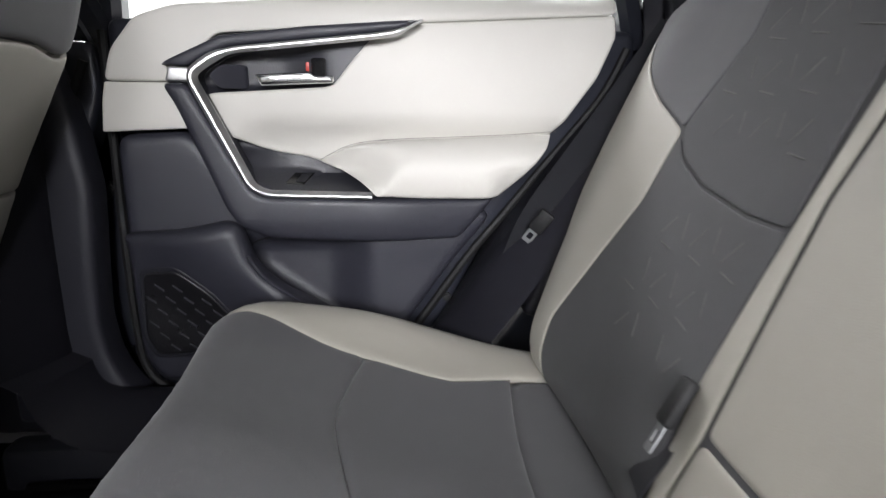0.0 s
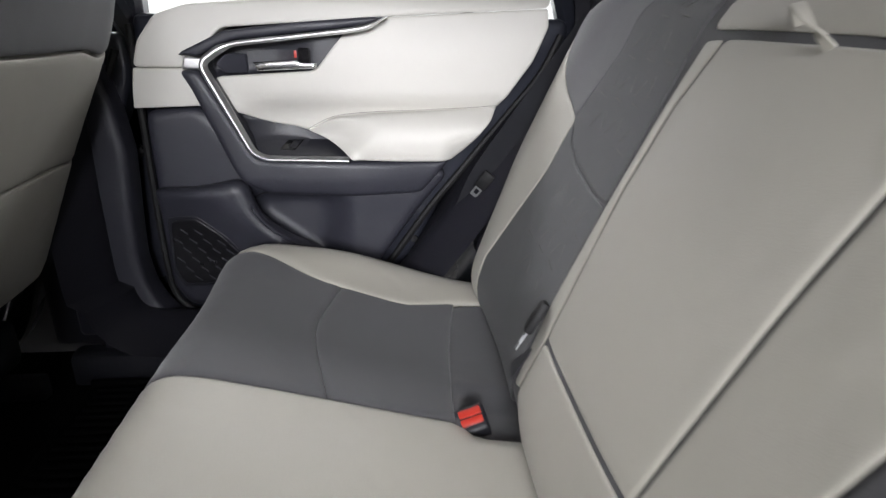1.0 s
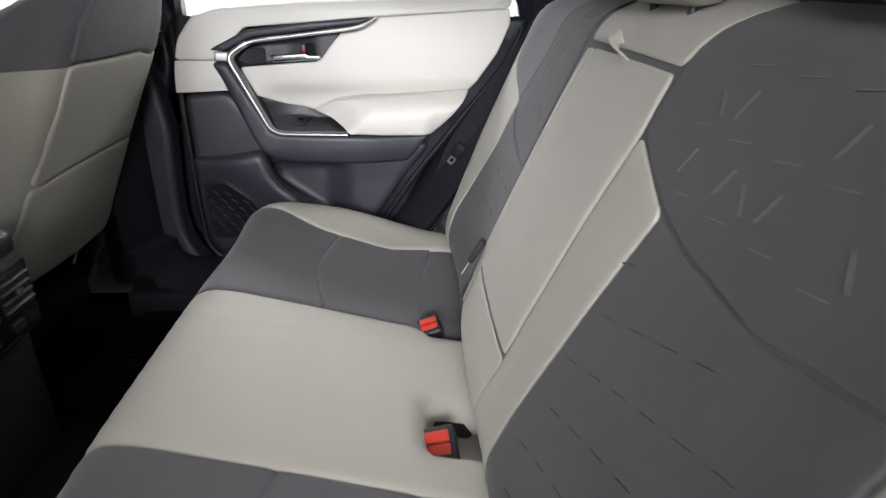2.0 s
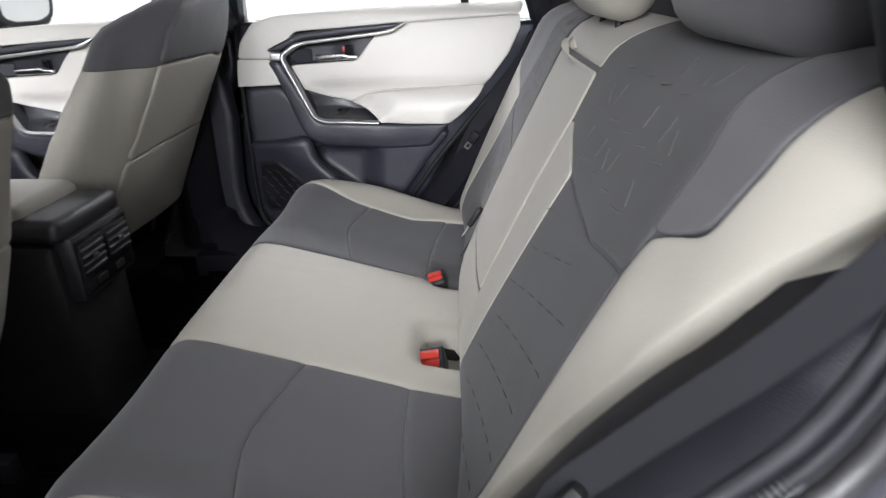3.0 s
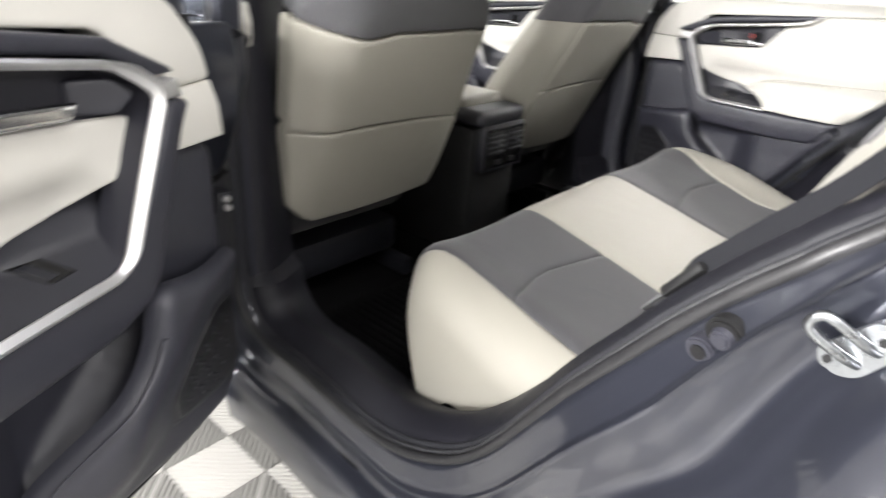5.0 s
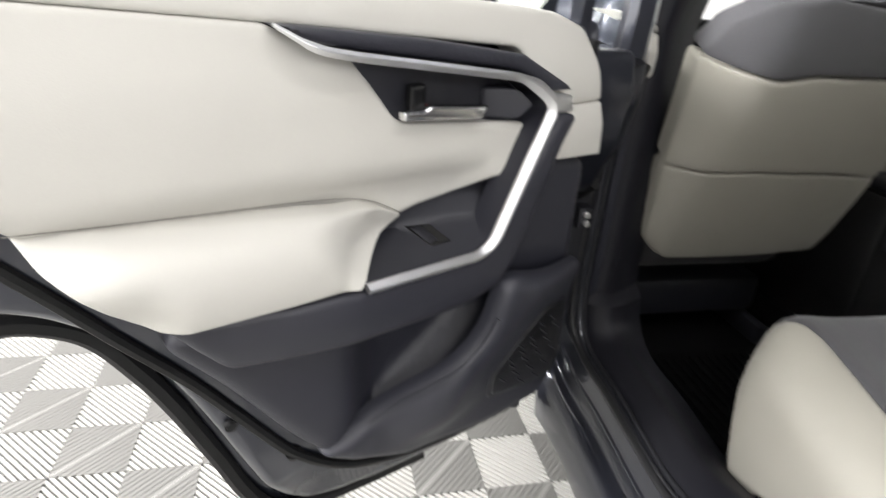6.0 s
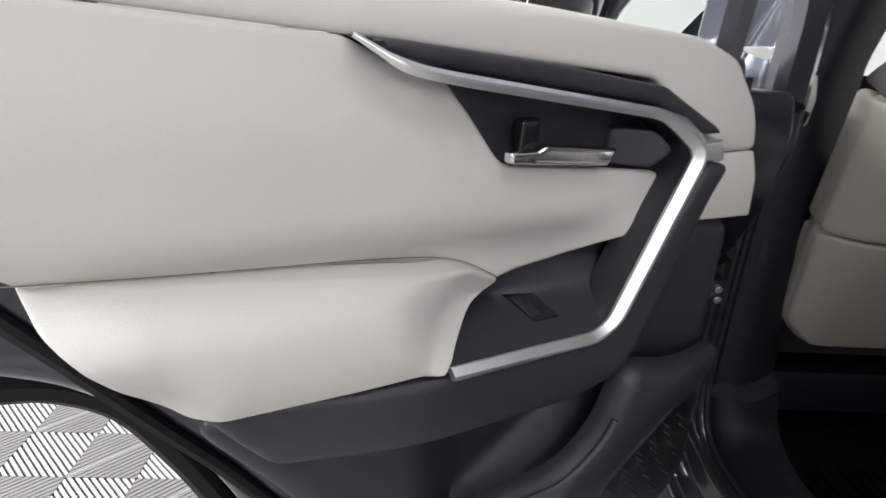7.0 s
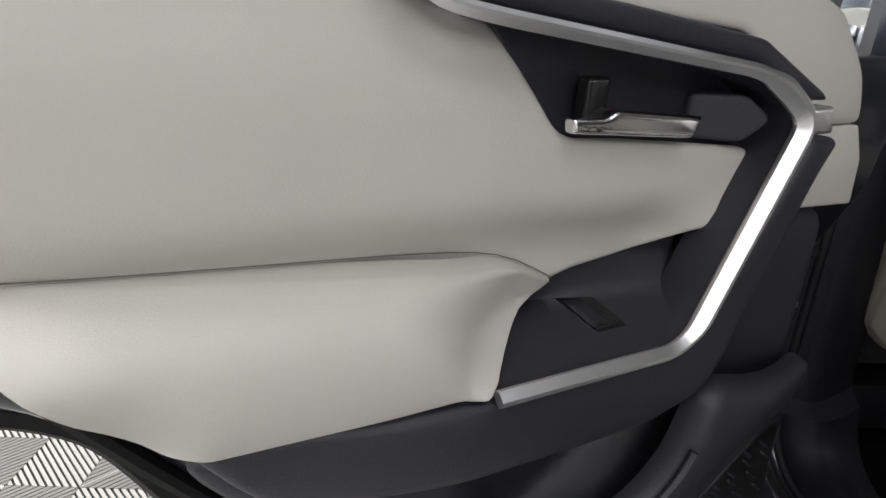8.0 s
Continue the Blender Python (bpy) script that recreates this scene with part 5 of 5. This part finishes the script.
for k in (-0.03, 0.03):
    block("charge_port", (0.004, 0.026, 0.014), (0.2175, -0.005 + k, 0.297), RUBBER, vent, "black charging port", bevel=0.001)

# floor mats -------------------------------------------------------------------------
for s in (1, -1):
    mat_thing = tagged(empty("floor_mat", (-0.18, s * 0.40, 0.366)), "black ribbed rubber floor mat in the footwell", "floor mat")
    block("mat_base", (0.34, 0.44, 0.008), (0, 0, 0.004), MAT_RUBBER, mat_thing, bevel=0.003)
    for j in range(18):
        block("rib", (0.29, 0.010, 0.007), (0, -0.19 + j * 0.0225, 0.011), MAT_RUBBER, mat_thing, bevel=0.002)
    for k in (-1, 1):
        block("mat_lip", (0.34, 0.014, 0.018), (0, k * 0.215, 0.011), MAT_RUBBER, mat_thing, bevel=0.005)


# door mirrors -----------------------------------------------------------------------
def door_mirror(side):
    ob = tagged(empty("door_mirror"), "black door mirror with silver glass on the front door", "car mirror")
    ob.matrix_world = pose(-0.98, side * 0.985 if side > 0 else -0.935, 1.152, 0, 0, -14 * side)
    soft_block("housing", (0.10, 0.225, 0.16), (-0.03, 0, 0), GLOSS, ob, "black mirror housing", 0.04)
    rim = [(-0.105, -0.055), (-0.06, -0.072), (0.05, -0.072), (0.10, -0.050), (0.113, 0.0), (0.105, 0.055), (0.07, 0.078), (-0.07, 0.078), (-0.105, 0.055)]
    padded("mirror_rim", rounded([(side * u, v) for u, v in rim], 0.02), lambda u, v, h: (0.02 + h, u, v), PLASTIC, ob, "black mirror rim", step=0.02, r=0.012, sink=0.007, thick=0.03)
    padded("mirror_glass", rounded([(side * u * 0.82, v * 0.80) for u, v in rim], 0.018), lambda u, v, h: (0.0225 + h, u, v), CHROME, ob, "silver mirror glass", step=0.03, r=0.004, sink=0.001, thick=0.003)
    block("mirror_foot", (0.07, 0.10, 0.05), (-0.04, -side * 0.10, -0.07), GLOSS, ob, "black mirror foot", bevel=0.012)
    return ob


door_mirror(-1)
door_mirror(1)

# floor tiles -------------------------------------------------------------------------
SQUARE, RIBS = 0.172, 18


def tile_mesh(name, flip, seam=False):
    """A square of diagonal ribs over a flat base."""
    half = SQUARE / 2 - 0.0008
    verts, faces = [], []

    def box(quad, z0, z1):
        k = len(verts)
        verts.extend([(x, y, z0) for x, y in quad] + [(x, y, z1) for x, y in quad])
        faces.append((k + 4, k + 5, k + 6, k + 7))
        for i in range(4):
            j = (i + 1) % 4
            faces.append((k + i, k + j, k + 4 + j, k + 4 + i))
    box([(-half, -half), (half, -half), (half, half), (-half, half)], -0.012, -0.0065)
    pitch = 4 * half / RIBS
    for i in range(RIBS):
        c0, c1 = -2 * half + pitch * (i + (0.22 if flip > 0 else 0.1)), -2 * half + pitch * (i + (0.78 if flip > 0 else 0.9))
        line = []
        for c in (c0, c1):
            a = (-half, min(max(c + half, -half), half)) if c + half <= half else (c - half, half)
            b = (half, c - half) if c - half >= -half else (c + half, -half)
            line += [a, b] if not line else [b, a]
        quad = [(-x * flip, y) for x, y in line]
        if flip > 0:
            quad = quad[::-1]
        box(quad[::-1], -0.0065, 0.0)
    if seam:
        w = 0.0016
        box([(-half, half - w), (half - w, -half), (half, -half + w), (-half + w, half)], -0.002, 0.0006)
    me = bpy.data.meshes.new(name)
    me.from_pydata(verts, [], faces)
    me.update()
    me.materials.append(JOINT)
    # squares with turned ribs carry their shade in the darker colour
    me.materials.append((TILE_SHADED, TILE)[flip > 0])
    me.materials.append(TILE)
    me.polygons.foreach_set("material_index", [0] * 5 + [1] * (len(faces) - 10) + [2 if seam else 1] * 5)
    return me


TILE_A, TILE_B, TILE_C = tile_mesh("ribbed_tile", 1), tile_mesh("plain_tile", -1), tile_mesh("seamed_tile", -1, True)
for i in range(12):
    for j in range(22):
        x, y = -1.808 + SQUARE * i, -4.239 + SQUARE * j
        ob = new("floor_tile", TILE_A if (i + j) % 2 == 0 else TILE_C if (i - j) % 4 == 1 else TILE_B)
        ob.parent = floor
        ob.location = (x, y, 0.0)
for odd in (0, 1):
    rest_v, rest_f = [], []
    for i in range(-18, 40):
        for j in range(-1, 51):
            if 0 <= i < 12 and 0 <= j < 22 or (i + j) % 2 != odd:
                continue
            x, y = -1.808 + SQUARE * i, -4.239 + SQUARE * j
            h = SQUARE / 2 - 0.001
            k = len(rest_v)
            rest_v += [(x - h, y - h, 0), (x + h, y - h, 0), (x + h, y + h, 0), (x - h, y + h, 0)]
            rest_f.append((k, k + 1, k + 2, k + 3))
    rest = mesh_object("far_floor_tiles", rest_v, rest_f, (TILE, TILE_SHADED)[odd], floor, smooth=False)
    tagged(rest, ("pale", "shaded-tone")[odd] + " plastic floor tiles farther off", kind="stuff")
